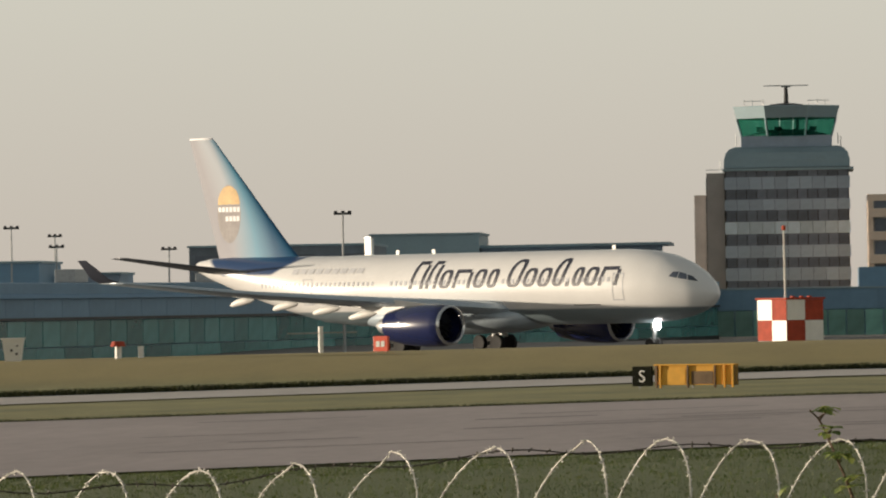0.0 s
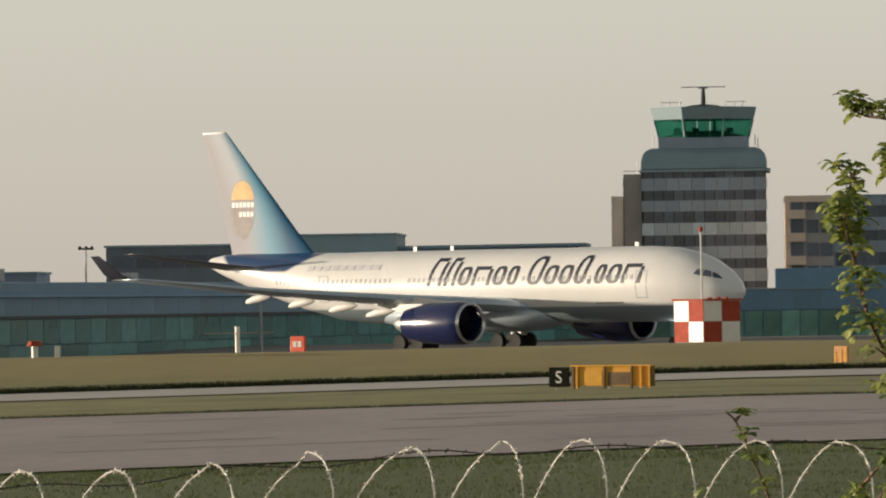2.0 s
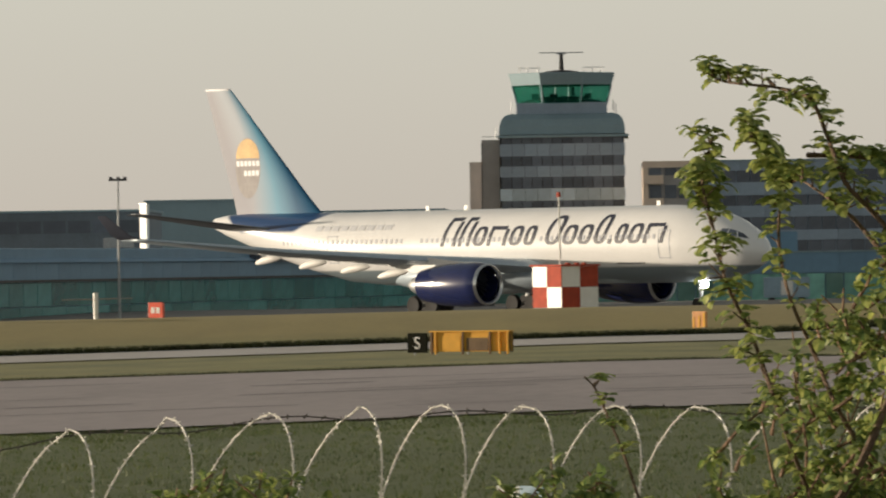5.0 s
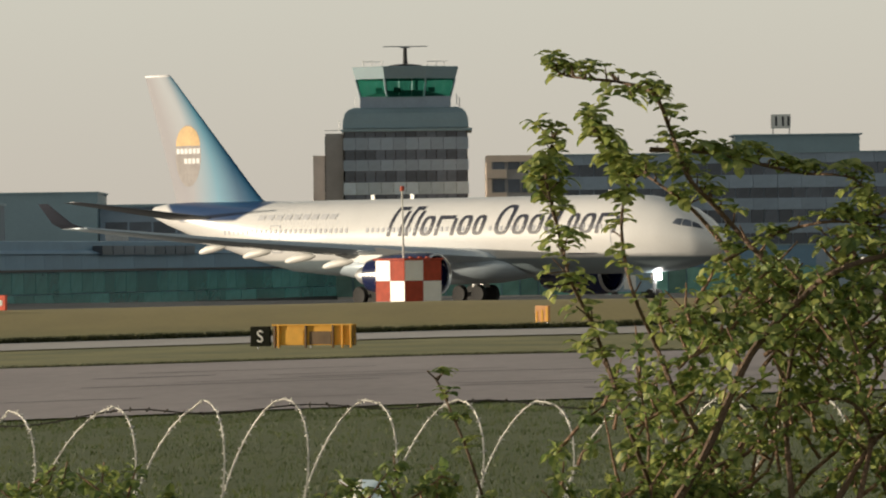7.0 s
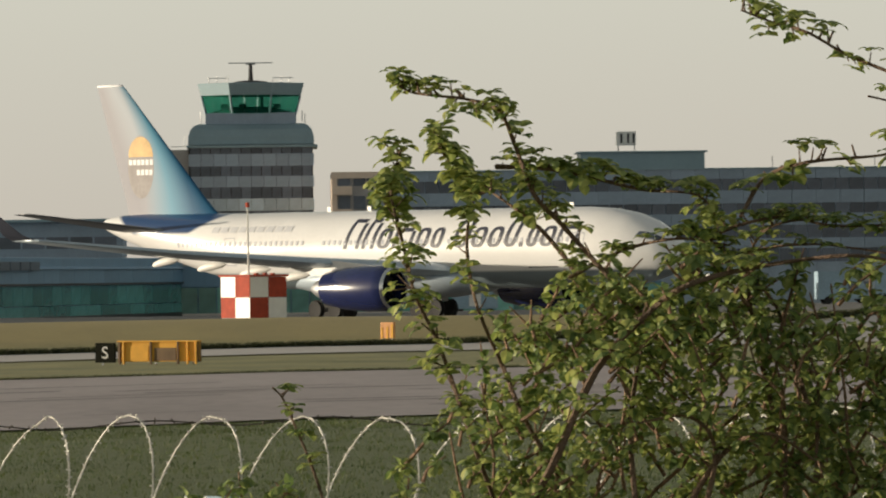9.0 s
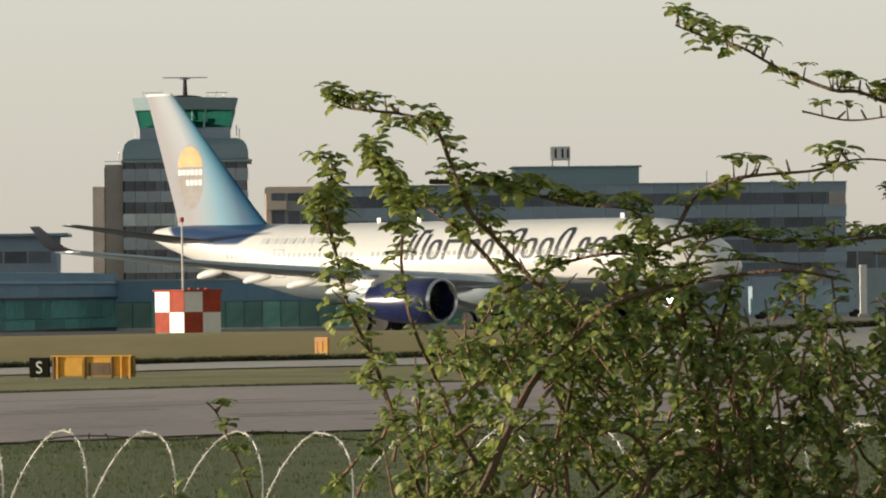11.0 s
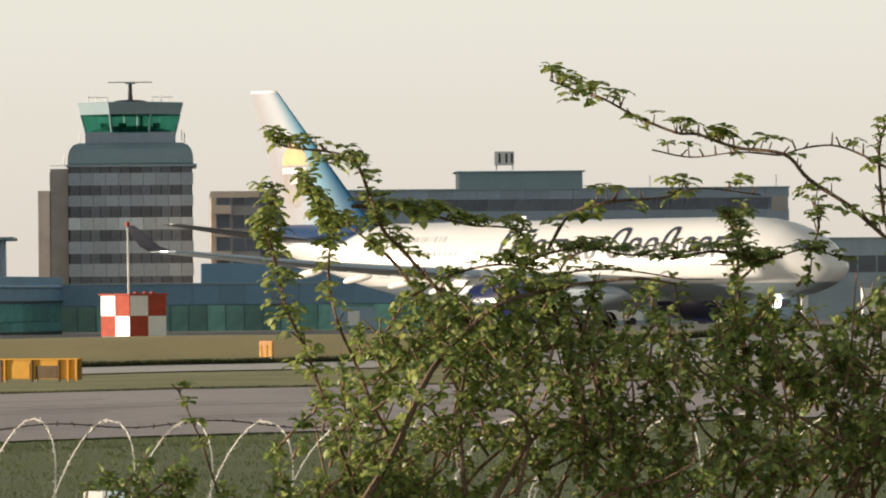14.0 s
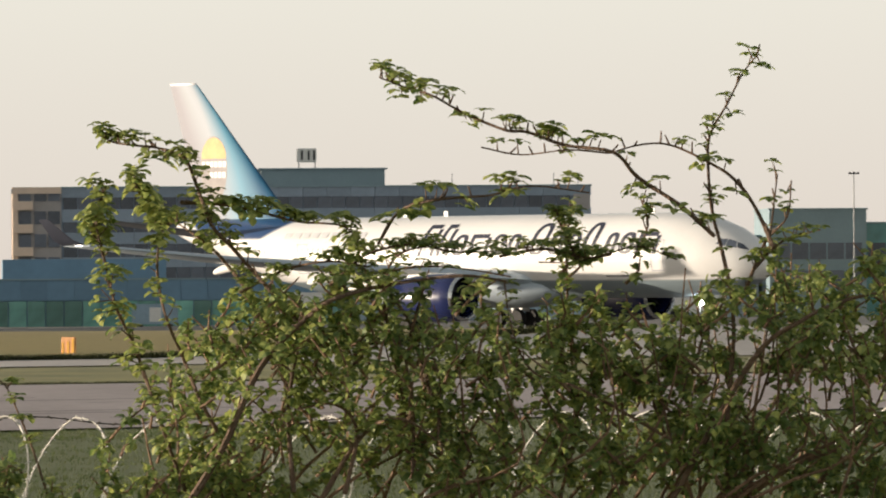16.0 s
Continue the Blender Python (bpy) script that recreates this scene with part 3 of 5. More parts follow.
block("far_terminal", "distant low grey terminal range", 94.0, 122.0, 1040, 11.6, TOWER_CLAD, 20, ((0.6, 0.8),))
block("far_terminal", "teal glazed block with pale plant on its roof", 122.5, 137.5, 1030, 15.6, TEAL_CLAD, 20, ((0.3, 0.45), (0.55, 0.7)))
block("far_terminal", "distant pier with dark roof and teal wall", 137.6, 185.0, 1035, 13.5, GREEN_GLASS, 20, ((0.55, 0.8),))


# ---- airliner: x forward from the nose, y to its left, z up from the wheels ----
HULL_RINGS = [(0.0, 0.06, 4.30), (0.25, 0.55, 4.31), (0.8, 1.05, 4.37), (1.7, 1.58, 4.50), (3.0, 2.10, 4.66), (4.6, 2.50, 4.80), (6.6, 2.74, 4.90), (9.0, 2.82, 4.95),
              (20.0, 2.82, 4.95), (30.0, 2.82, 4.95), (38.0, 2.80, 4.97), (42.0, 2.62, 5.12), (46.0, 2.24, 5.58), (50.0, 1.72, 6.12), (53.0, 1.28, 6.56), (55.5, 0.85, 6.92), (57.0, 0.45, 7.10), (57.4, 0.2, 7.14)]


def hull_at(x):
    for (x0, r0, c0), (x1, r1, c1) in zip(HULL_RINGS, HULL_RINGS[1:]):
        if x <= x1:
            k = (x - x0) / (x1 - x0)
            return r0 + (r1 - r0) * k, c0 + (c1 - c0) * k
    return HULL_RINGS[-1][1:]


def on_side(x, z, side, lift=0.025):
    """A point on the hull's skin, x metres aft of the nose at height z; side -1 is its right."""
    r, c = hull_at(x)
    r += lift
    return (-x, side * math.sqrt(max(0.0, r * r - (z - c) ** 2)), z)


def decal(bm, corners, side, n=4):
    """A patch of paint that lies on the hull: corners (x aft, z), bottom pair first."""
    (ax, az), (bx, bz), (cx, cz), (dx, dz) = corners
    grid = []
    for j in range(n + 1):
        v = j / n
        l0, r0 = (ax + (dx - ax) * v, az + (dz - az) * v), (bx + (cx - bx) * v, bz + (cz - bz) * v)
        grid.append([bm.verts.new(on_side(l0[0] + (r0[0] - l0[0]) * u / 2, l0[1] + (r0[1] - l0[1]) * u / 2, side)) for u in range(3)])
    for a, b in zip(grid, grid[1:]):
        for i in range(2):
            bm.faces.new((a[i], a[i + 1], b[i + 1], b[i]))


def ring_mark(bm, x, zb, w, h, s, sl, side):
    """A slanted rounded ring of paint on the hull."""
    rows = []
    for cut, low in ((0, 0), (s, s * 0.7)):
        row = []
        for j in range(28):
            a = 2 * math.pi * j / 28
            c, d = math.cos(a), math.sin(a)
            u = (w / 2 - cut) * math.copysign(abs(c) ** 0.7, c)
            v = h / 2 + (h / 2 - low) * math.copysign(abs(d) ** 0.7, d)
            row.append(bm.verts.new(on_side(x - w / 2 - u - sl * v, zb + v, side)))
        rows.append(row)
    for j in range(28):
        bm.faces.new((rows[0][j], rows[0][(j + 1) % 28], rows[1][(j + 1) % 28], rows[1][j]))


def foil(chord, thick, n=9):
    """Section of a wing: (along the chord from the leading edge, up)."""
    up = [(0.5 * (1 - math.cos(math.pi * i / n))) for i in range(n + 1)]
    yt = [thick * 5 * (0.2969 * math.sqrt(u) - 0.126 * u - 0.3516 * u * u + 0.2843 * u ** 3 - 0.1036 * u ** 4) for u in up]
    return [(u * chord, y * chord) for u, y in zip(up, yt)] + [(u * chord, -0.6 * y * chord) for u, y in list(zip(up, yt))[-2:0:-1]]


def wing(name, stations, side, material, parent, thick=0.12, upright=False):
    """stations: (span, leading edge x aft, chord, height)."""
    bm = bmesh.new()
    rings = []
    for s, le, ch, h in stations:
        if upright:
            rings.append([(-(le + u), side * (v if v >= 0 else v / 0.6), h) for u, v in foil(ch, thick, 28)])
        else:
            rings.append([(-(le + u), side * s, h + v) for u, v in foil(ch, thick)])
    loft(bm, rings)
    return part(name, bm, material, parent, smooth=True)


def spun(bm, x, y, z, prof, k=28):
    """A body of revolution about an axis along x; prof: (x aft, radius)."""
    return loft(bm, [[(-(x + u), y + r * math.cos(2 * math.pi * j / k), z + r * math.sin(2 * math.pi * j / k)) for j in range(k)] for u, r in prof], caps=False)


def airliner():
    t = thing("airliner", "white twin-engined airliner with blue tail, taxiing on the apron", "airplane")
    bm = bmesh.new()
    k = 40
    loft(bm, [[(-x, r * math.cos(2 * math.pi * j / k), c + r * math.sin(2 * math.pi * j / k)) for j in range(k)] for x, r, c in
              [(u, *hull_at(u)) for u in sorted({q[0] for q in HULL_RINGS} | set(range(2, 57, 2)))]])
    hull = part("fuselage", bm, HULL, t, "white fuselage, grey belly darkened for wing shade, blue tail sweep", smooth=True)
    bm = bmesh.new()
    loft(bm, [[(-x, w * math.cos(a), c + h * math.sin(a)) for a in [2 * math.pi * j / 24 for j in range(24)]] for x, w, h, c in
              ((17.5, 0.6, 0.3, 2.7), (19, 2.2, 0.9, 2.75), (22, 3.1, 1.35, 2.85), (30, 3.2, 1.45, 2.85), (34, 2.6, 1.1, 2.8), (37.5, 0.8, 0.4, 2.65))])
    part("belly_fairing", bm, WING_GREY, t, "grey wing-root fairing", smooth=True)
    for side in (-1, 1):
        w = wing("wing", [(2.2, 19.6, 12.2, 3.35), (9.4, 24.6, 8.3, 3.95), (18.0, 30.2, 5.3, 4.7), (27.2, 36.2, 2.7, 5.75), (27.32, 36.7, 1.0, 5.78)], side, WING_GREY, t)
        bm = bmesh.new()
        rings = []
        for s, le, ch, h in ((27.2, 36.4, 2.5, 5.78), (27.8, 37.2, 2.0, 6.15), (28.6, 38.8, 1.0, 7.55)):
            rings.append([(-(le + u), side * (s + v * 0.8), h + v * 0.3) for u, v in foil(ch, 0.10)])
        loft(bm, rings)
        part("winglet", bm, WINGLET, w, "dark slate upswept winglet", smooth=True)
        for s, x, h, ln in ((5.8, 31.6, 3.30, 3.2), (9.4, 32.0, 3.72, 3.1), (13.0, 32.9, 4.1, 2.9), (16.6, 34.0, 4.45, 2.7)):
            bm = bmesh.new()
            loft(bm, [[(-(x - 1 + u * ln), side * (s + 0.22 * b * math.cos(a)), h - 0.10 - 0.38 * u * u + 0.30 * b * math.sin(a)) for a in [2 * math.pi * j / 12 for j in range(12)]]
                      for u, b in ((0, 0.1), (0.15, 0.75), (0.4, 1), (0.7, 0.95), (0.93, 0.6), (1, 0.15))])
            part("flap_fairing", bm, WHITE, w, "white canoe-shaped flap fairing", smooth=True)
        e = part("engine", (lambda q: (spun(q, 18.9, side * 9.37, 2.2, ((0.1, 1.30), (0.0, 1.40), (0.12, 1.52), (1.0, 1.62), (2.6, 1.64), (4.6, 1.50), (6.4, 1.18), (6.4, 1.08))), q)[1])(bmesh.new()),
                 NAVY, t, "navy blue engine nacelle", smooth=True)
        part("intake_lip", (lambda q: (spun(q, 18.86, side * 9.37, 2.2, ((0.30, 1.28), (0.08, 1.32), (0.0, 1.40), (0.08, 1.50), (0.20, 1.545), (0.20, 1.52))), q)[1])(bmesh.new()), CHROME, e, "polished metal intake lip", smooth=True)
        bm = bmesh.new()
        loft(bm, [[(-(19.9 + u), side * 9.37 + r * math.cos(a), 2.2 + r * math.sin(a)) for a in [2 * math.pi * j / 24 for j in range(24)]] for u, r in ((0, 0.04), (0.3, 0.22), (0.55, 0.4), (0.55, 1.3), (0.75, 1.3))])
        part("fan", bm, DARK_METAL, e, "dark fan disc and spinner")
        for q in range(18):
            bm = bmesh.new()
            a = 2 * math.pi * q / 18
            rings = []
            for r, tw in ((0.38, 0.1), (1.26, 0.32)):
                c, s = math.cos(a), math.sin(a)
                rings.append([(-(20.25 + u * 0.18), side * 9.37 + r * c - v * tw * s, 2.2 + r * s + v * tw * c) for u, v in ((-1, -0.5), (1, 0.5), (1.2, 0.5), (-0.8, -0.5))])
            loft(bm, rings)
            part("fan_blade", bm, FAN, e)
        bm = bmesh.new()
        spun(bm, 25.0, side * 9.37, 2.2, ((0, 0.95), (0.9, 0.75), (1.5, 0.5), (2.1, 0.08)))
        part("exhaust_cone", bm, STEEL, e, "bare metal exhaust cone", smooth=True)
        bm = bmesh.new()
        loft(bm, [[(-(x0), side * (9.37 + d), z) for x0, z in ((20.6, 3.75), (26.2, 3.1), (30.0, 3.9), (25.0, 4.2))] for d in (-0.22, 0.22)])
        part("pylon", bm, WHITE, t)
        wing("tailplane", [(1.0, 48.9, 5.4, 6.5), (9.7, 55.0, 2.1, 7.85), (9.85, 55.6, 0.7, 7.88)], side, TAIL_SHADE_GREY, t, 0.065)
        # main gear: a leg and a four-wheel bogie
        g = part("main_gear", one_tube([(-28.6, side * 5.3, 3.4), (-28.8, side * 5.3, 0.7)], [0.32, 0.2], 8), STEEL, t)
        part("gear_door", one_box(-29.6, -27.9, side * 5.75 - 0.04, side * 5.75 + 0.04, 1.2, 3.2), WHITE, g)
        for wx in (-29.8, -27.9):
            for wy in (-0.7, 0.7):
                bm = bmesh.new()
                loft(bm, [[(wx + r * math.cos(a), side * 5.3 + wy + o, 0.70 + r * math.sin(a)) for a in [2 * math.pi * j / 20 for j in range(20)]] for o, r in ((-0.2, 0.45), (-0.22, 0.6), (-0.12, 0.69), (0.12, 0.69), (0.22, 0.6), (0.2, 0.45))])
                part("wheel", bm, RUBBER, g, smooth=True)
        part("bogie_beam", one_box(-29.8, -27.9, side * 5.3 - 0.12, side * 5.3 + 0.12, 0.55, 0.85, bevel=0.03), STEEL, g)
        # cabin windows, one row each side, too small to pick apart
        bm = bmesh.new()
        for q in range(74):
            x = 8.6 + q * 0.533
            if abs(x - 20.5) > 0.7 and abs(x - 33) > 0.7:
                decal(bm, [(x, 5.32), (x + 0.24, 5.32), (x + 0.24, 5.66), (x, 5.66)], side, 1)
        tagged(part("cabin_glazing", bm, FAINT, hull, "line of small grey cabin windows"), kind="stuff")
        # flight-deck panes
        for c in ([(1.10, 5.22), (1.75, 5.36), (1.95, 5.76), (1.55, 5.60)], [(1.83, 5.38), (2.50, 5.48), (2.52, 5.94), (2.04, 5.80)], [(2.58, 5.50), (3.20, 5.64), (3.00, 5.98), (2.60, 5.96)]):
            bm = bmesh.new()
            decal(bm, c, side)
            part("cockpit_pane", bm, DARK_GLASS, hull, "dark flight-deck window pane")
        # titles as plain slanted outlined blocks, cap height 2.1 m
        x = 30.2
        for q, (w, h, drop) in enumerate(((1.5, 2.15, 0), (1.15, 2.15, 0), (1.2, 1.45, 0), (1.9, 1.45, 0), (1.2, 1.45, 0), (1.05, 1.45, 0), (0, 0, 0), (1.5, 2.15, 0), (1.25, 1.45, 0), (1.25, 1.45, 0), (1.2, 2.15, 0),
                                          (0.32, 0.35, 0), (1.0, 1.45, 0), (1.25, 1.45, 0), (1.9, 1.45, 0))):
            if not w:
                x -= 0.75
                continue
            zb, sl = 5.02, 0.26
            bm = bmesh.new()
            if w < 0.5:
                decal(bm, [(x, zb), (x - w, zb), (x - w - sl * h, zb + h), (x - sl * h, zb + h)], side)
            else:
                s = 0.32
                if q not in (0, 1, 3, 14):
                    ring_mark(bm, x, zb, w, h, s, sl, side)
                for a0, a1, z0, z1 in ((0, s, 0, h), (w - s, w, 0, h * 0.85), (s, w - s, h - 0.27, h)) if q in (0, 1, 3, 14) else ():
                    decal(bm, [(x - a0 - sl * z0, zb + z0), (x - a1 - sl * z0, zb + z0), (x - a1 - sl * z1, zb + z1), (x - a0 - sl * z1, zb + z1)], side)
            part("title_mark", bm, TITLE, hull)
            x -= w + 0.30
        for q in range(9):
            bm = bmesh.new()
            decal(bm, [(44.0 - q * 0.95, 6.35), (43.3 - q * 0.95, 6.35), (43.2 - q * 0.95, 6.75), (43.9 - q * 0.95, 6.75)], side, 2)
            part("small_mark", bm, PALE_MARK, hull)
        # door outlines
        for x in (7.2, 41.3):
            bm = bmesh.new()
            for c in ([(x, 3.9), (x + 1.1, 3.9), (x + 1.1, 3.96), (x, 3.96)], [(x, 5.9), (x + 1.1, 5.9), (x + 1.1, 5.96), (x, 5.96)], [(x, 3.9), (x + 0.06, 3.9), (x + 0.06, 5.9), (x, 5.9)], [(x + 1.04, 3.9), (x + 1.1, 3.9), (x + 1.1, 5.9), (x + 1.04, 5.9)]):
                decal(bm, c, side, 3)
            part("door_outline", bm, FAINT, hull)
        bm = bmesh.new()
        decal(bm, [(9.8, 3.55), (12.6, 3.55), (12.6, 3.62), (9.8, 3.62)], side, 1)
        part("hatch_line", bm, TITLE, hull)
    # fin with its root fillet
    fin = wing("fin", [(0, 43.0, 12.0, 7.0), (0, 45.6, 9.2, 7.9), (0, 46.8, 8.3, 9.0), (0, 55.0, 2.95, 17.2), (0, 55.3, 2.7, 17.45)], 1, FIN, t, 0.085, True)
    part_cap = wing("tip_cap", [(0, 55.25, 2.8, 17.38), (0, 55.35, 2.7, 17.52)], 1, PALE_MARK, fin, 0.11, True)
    tagged(part_cap, "white fin tip cap")
    def on_fin(x, z, side, lift):
        k = (z - 9.0) / 8.2
        le, ch = 46.8 + 8.2 * k, 8.3 - 5.35 * k
        u = min(1, max(0.0, (x - le) / ch))
        return (-x, side * (0.085 * 5 * ch * (0.2969 * math.sqrt(u) - 0.126 * u - 0.3516 * u * u + 0.2843 * u ** 3 - 0.1036 * u ** 4) + lift), z)

    def fin_patch(name, cx, cz, rx, rz, side, lift, material, label, lo=0.0, hi=2 * math.pi):
        bm = bmesh.new()
        rows = [[bm.verts.new(on_fin(cx + rx * q / 5 * math.cos(lo + (hi - lo) * j / 28), cz + rz * q / 5 * math.sin(lo + (hi - lo) * j / 28), side, lift)) for j in range(29)] for q in range(1, 6)]
        for a, b in zip(rows, rows[1:]):
            for j in range(28):
                bm.faces.new((a[j], a[j + 1], b[j + 1], b[j]))
        bm.faces.new(rows[0][:28])
        part(name, bm, material, fin, label, smooth=True)

    for side in (-1, 1):
        fin_patch("emblem_ground", 53.3, 11.35, 1.45, 2.35, side, 0.004, EMBLEM, "tan oval emblem ground")
        fin_patch("sun_disc", 53.3, 12.1, 1.35, 1.5, side, 0.008, SUN_LOGO, "soft yellow half-sun emblem", 0.0, math.pi)
        for z0, x0, x1 in [(11.5, 51.95 + 0.46 * q, 52.3 + 0.46 * q) for q in range(6)] + [(10.75, 52.0 + 0.46 * q, 52.35 + 0.46 * q) for q in range(4)]:
            bm = bmesh.new()
            rows = [[bm.verts.new(on_fin(x0 + (x1 - x0) * q / 2, z0 + 0.40 * k, side, 0.012)) for q in range(3)] for k in range(2)]
            for q in range(2):
                bm.faces.new((rows[0][q], rows[0][q + 1], rows[1][q + 1], rows[1][q]))
            part("emblem_bar", bm, PALE_MARK, fin)
    # nose gear with its lit lamp
    g = part("nose_gear", one_tube([(-6.5, 0, 3.0), (-6.67, 0, 0.55)], [0.2, 0.13], 8), STEEL, t)
    for wy in (-0.35, 0.35):
        bm = bmesh.new()
        loft(bm, [[(-6.67 + r * math.cos(a), wy + o, 0.52 + r * math.sin(a)) for a in [2 * math.pi * j / 18 for j in range(18)]] for o, r in ((-0.14, 0.3), (-0.15, 0.45), (-0.08, 0.51), (0.08, 0.51), (0.15, 0.45), (0.14, 0.3))])
        part("wheel", bm, RUBBER, g, smooth=True)
    for wy in (0.38,):
        part("gear_door", one_box(-7.5, -6.9, wy * 1.6 - 0.02, wy * 1.6 + 0.02, 1.6, 2.3), WHITE, g)
    bm = bmesh.new()
    spun(bm, 5.9, -0.2, 1.95, ((0.0, 0.02), (0.05, 0.22), (0.15, 0.32), (0.35, 0.26), (0.45, 0.05)), 14)
    part("landing_light", bm, LAMP, g, "bright white landing lamp")
    for x in (10.5, 30.0, 34.0):
        bm = bmesh.new()
        loft(bm, [[(-x - a, b, z) for a, b in ((0, 0.03), (0.36, 0.02), (0.36, -0.02), (0, -0.03))] for z in (7.7, 8.1)])
        part("blade_aerial", bm, WHITE, t)
    return t


PLANE = airliner()


def hut(at):
    t = thing("chequered_hut", "red and white chequered equipment hut on the grass bank", "hut", at=pose(*at))
    w, d, h = 2.85, 2.75, 2.5
    part("wall", one_box(0.02, w - 0.02, 0.02, d - 0.02, -0.3, h - 0.02), DARK_METAL, t)
    for i in range(2):
        for j in range(2):
            m = RED if (i + j) % 2 else WHITE
            part("panel", one_box(i * w / 2 + 0.01, (i + 1) * w / 2 - 0.01, -0.03, 0.05, j * h / 2 + 0.01, (j + 1) * h / 2 - 0.01, bevel=0.01), WHITE if m is RED else RED, t)
            part("panel", one_box(-0.03, 0.05, i * d / 2 + 0.01, (i + 1) * d / 2 - 0.01, j * h / 2 + 0.01, (j + 1) * h / 2 - 0.01, bevel=0.01), m, t)
            part("panel", one_box(w - 0.05, w + 0.03, i * d / 2 + 0.01, (i + 1) * d / 2 - 0.01, j * h / 2 + 0.01, (j + 1) * h / 2 - 0.01, bevel=0.01), m, t)
    bm = one_box(-0.12, w + 0.12, -0.12, d + 0.12, h, h + 0.12, bevel=0.03)
    part("roof", bm, RED, t, "red flat roof")
    for x in (0.7, 1.4, 2.0):
        part("roof_vent", one_box(x, x + 0.22, 0.3, 0.5, h + 0.12, h + 0.22), RED, t)
    m = part("mast", one_tube([(0.9, 1.2, h), (0.85, 1.2, h + 4.2)], [0.07, 0.05], 7), WHITE, t, "slim white mast")
    part("mast_lamp", one_box(0.75, 0.95, 1.1, 1.3, h + 4.2, h + 4.5, bevel=0.03), RED, m)
    return t


hut((-2.32, 409.5, 1.33)).rotation_euler = (0, 0, radians(40))


def sign_s():
    t = thing("taxiway_sign", "yellow-backed taxiway sign with black S panel", "sign", at=pose(-8.75, 306.5, -0.07, 0, 0, -26))
    p = part("panel", one_box(0, 1.0, -0.02, 0.10, 0.08, 0.98, bevel=0.015), BLACK, t, "black end panel")
    f = bpy.data.curves.new("letter", "FONT")
    f.body, f.size, f.align_x = "S", 0.78, "CENTER"
    f.extrude = 0.004
    tmp = bpy.data.objects.new("letter", f)
    scene.collection.objects.link(tmp)
    me = bpy.data.meshes.new_from_object(tmp.evaluated_get(bpy.context.evaluated_depsgraph_get()))
    bpy.data.objects.remove(tmp)
    me.materials.clear()
    me.materials.append(WHITE)
    lt = new("letter", me)
    lt.parent = p
    lt.matrix_basis = pose(0.5, -0.03, 0.27, 90, 0, 0)
    tagged(lt, "pale letter S")
    x0 = 1.15
    part("housing", one_box(x0, x0 + 4.05, 0.0, 0.30, 0.12, 1.06, bevel=0.02), YELLOW, t, "yellow sign housing seen from behind")
    part("panel", one_box(x0 + 1.85, x0 + 2.95, -0.03, 0.02, 0.16, 0.74, bevel=0.01), BROWN, t, "dark panel painted as shade in the open back")
    part("panel", one_box(x0 + 0.4, x0 + 1.55, -0.02, 0.02, 0.16, 0.82, bevel=0.01), YELLOW, t)
    part("top_rail", one_box(x0 - 0.02, x0 + 4.07, -0.10, 0.32, 1.0, 1.07, bevel=0.01), YELLOW, t)
    for x in (0.08, 0.27, 1.65, 3.02, 3.5, 3.92):
        part("frame_post", one_box(x0 + x, x0 + x + 0.08, -0.10, 0.0, 0.0, 1.02, bevel=0.008), YELLOW if x in (0.27, 3.5, 3.92) else BROWN, t)
    for x in (0.02, 3.97):
        part("end_cap", one_box(x0 + x - 0.02, x0 + x + 0.08, -0.02, 0.32, 0.1, 1.04), BROWN, t)
    for x in (0.3, 1.4, 3.0, 4.9):
        part("leg", one_tube([(x, 0.15, -0.05), (x, 0.15, 0.15)], 0.04, 6), STEEL, t)
    return t


sign_s()


def small_sign(at, w, h, material, bars, label, barm):
    t = thing("marker_board", label, "sign", at=pose(*at))
    b = part("board", one_box(0, w, 0, 0.22, 0.08, h, bevel=0.02), material, t)
    for x0, x1, z0, z1 in bars:
        part("marking_bar", one_box(x0 * w, x1 * w, -0.02, 0.0, z0 * h, z1 * h), barm, b)
    for x in (0.15, 0.85):
        part("leg", one_tube([(x * w, 0.1, -0.15), (x * w, 0.1, 0.12)], 0.04, 6), STEEL, t)
    return t


small_sign((-26.7, 400, 1.08, 0, 0, -30), 1.0, 0.98, SIGN_RED, ((0.2, 0.45, 0.35, 0.7), (0.55, 0.8, 0.35, 0.7)), "red square stand marker board with white figures", WHITE)
small_sign((5.12, 380, 0.22, 0, 0, -32), 0.86, 0.98, PEACH, ((0.05, 0.18, 0.05, 0.7), (0.45, 0.6, 0.05, 0.75), (0.8, 0.98, 0.1, 0.9)), "small faded orange sign box seen from behind", YELLOW)


def post(at, h, r, material, label, cap=None):
    t = thing("marker_post", label, "post", at=pose(*at))
    part("shaft", one_tube([(0, 0, -0.3), (0, 0, h)], r, 10), material, t)
    if cap:
        part("cap", one_tube([(0, 0, h - 0.05), (0, 0, h + 0.25)], [r * 2.4, r * 1.8], 10), cap, t)
    return t


arm = post((-31.3, 420, 0.88), 1.75, 0.16, WHITE, "white post with a thin cross arm on the grass bank")
part("arm", one_tube([(-2.1, 0, 1.33), (2.3, 0, 1.37)], 0.045, 6), STEEL, arm)
post((-41.85, 400, 0.94), 0.8, 0.2, WHITE, "white post with a red cap", RED)
post((-40.5, 400, 0.95), 0.75, 0.17, WHITE, "short white post on the grass bank")


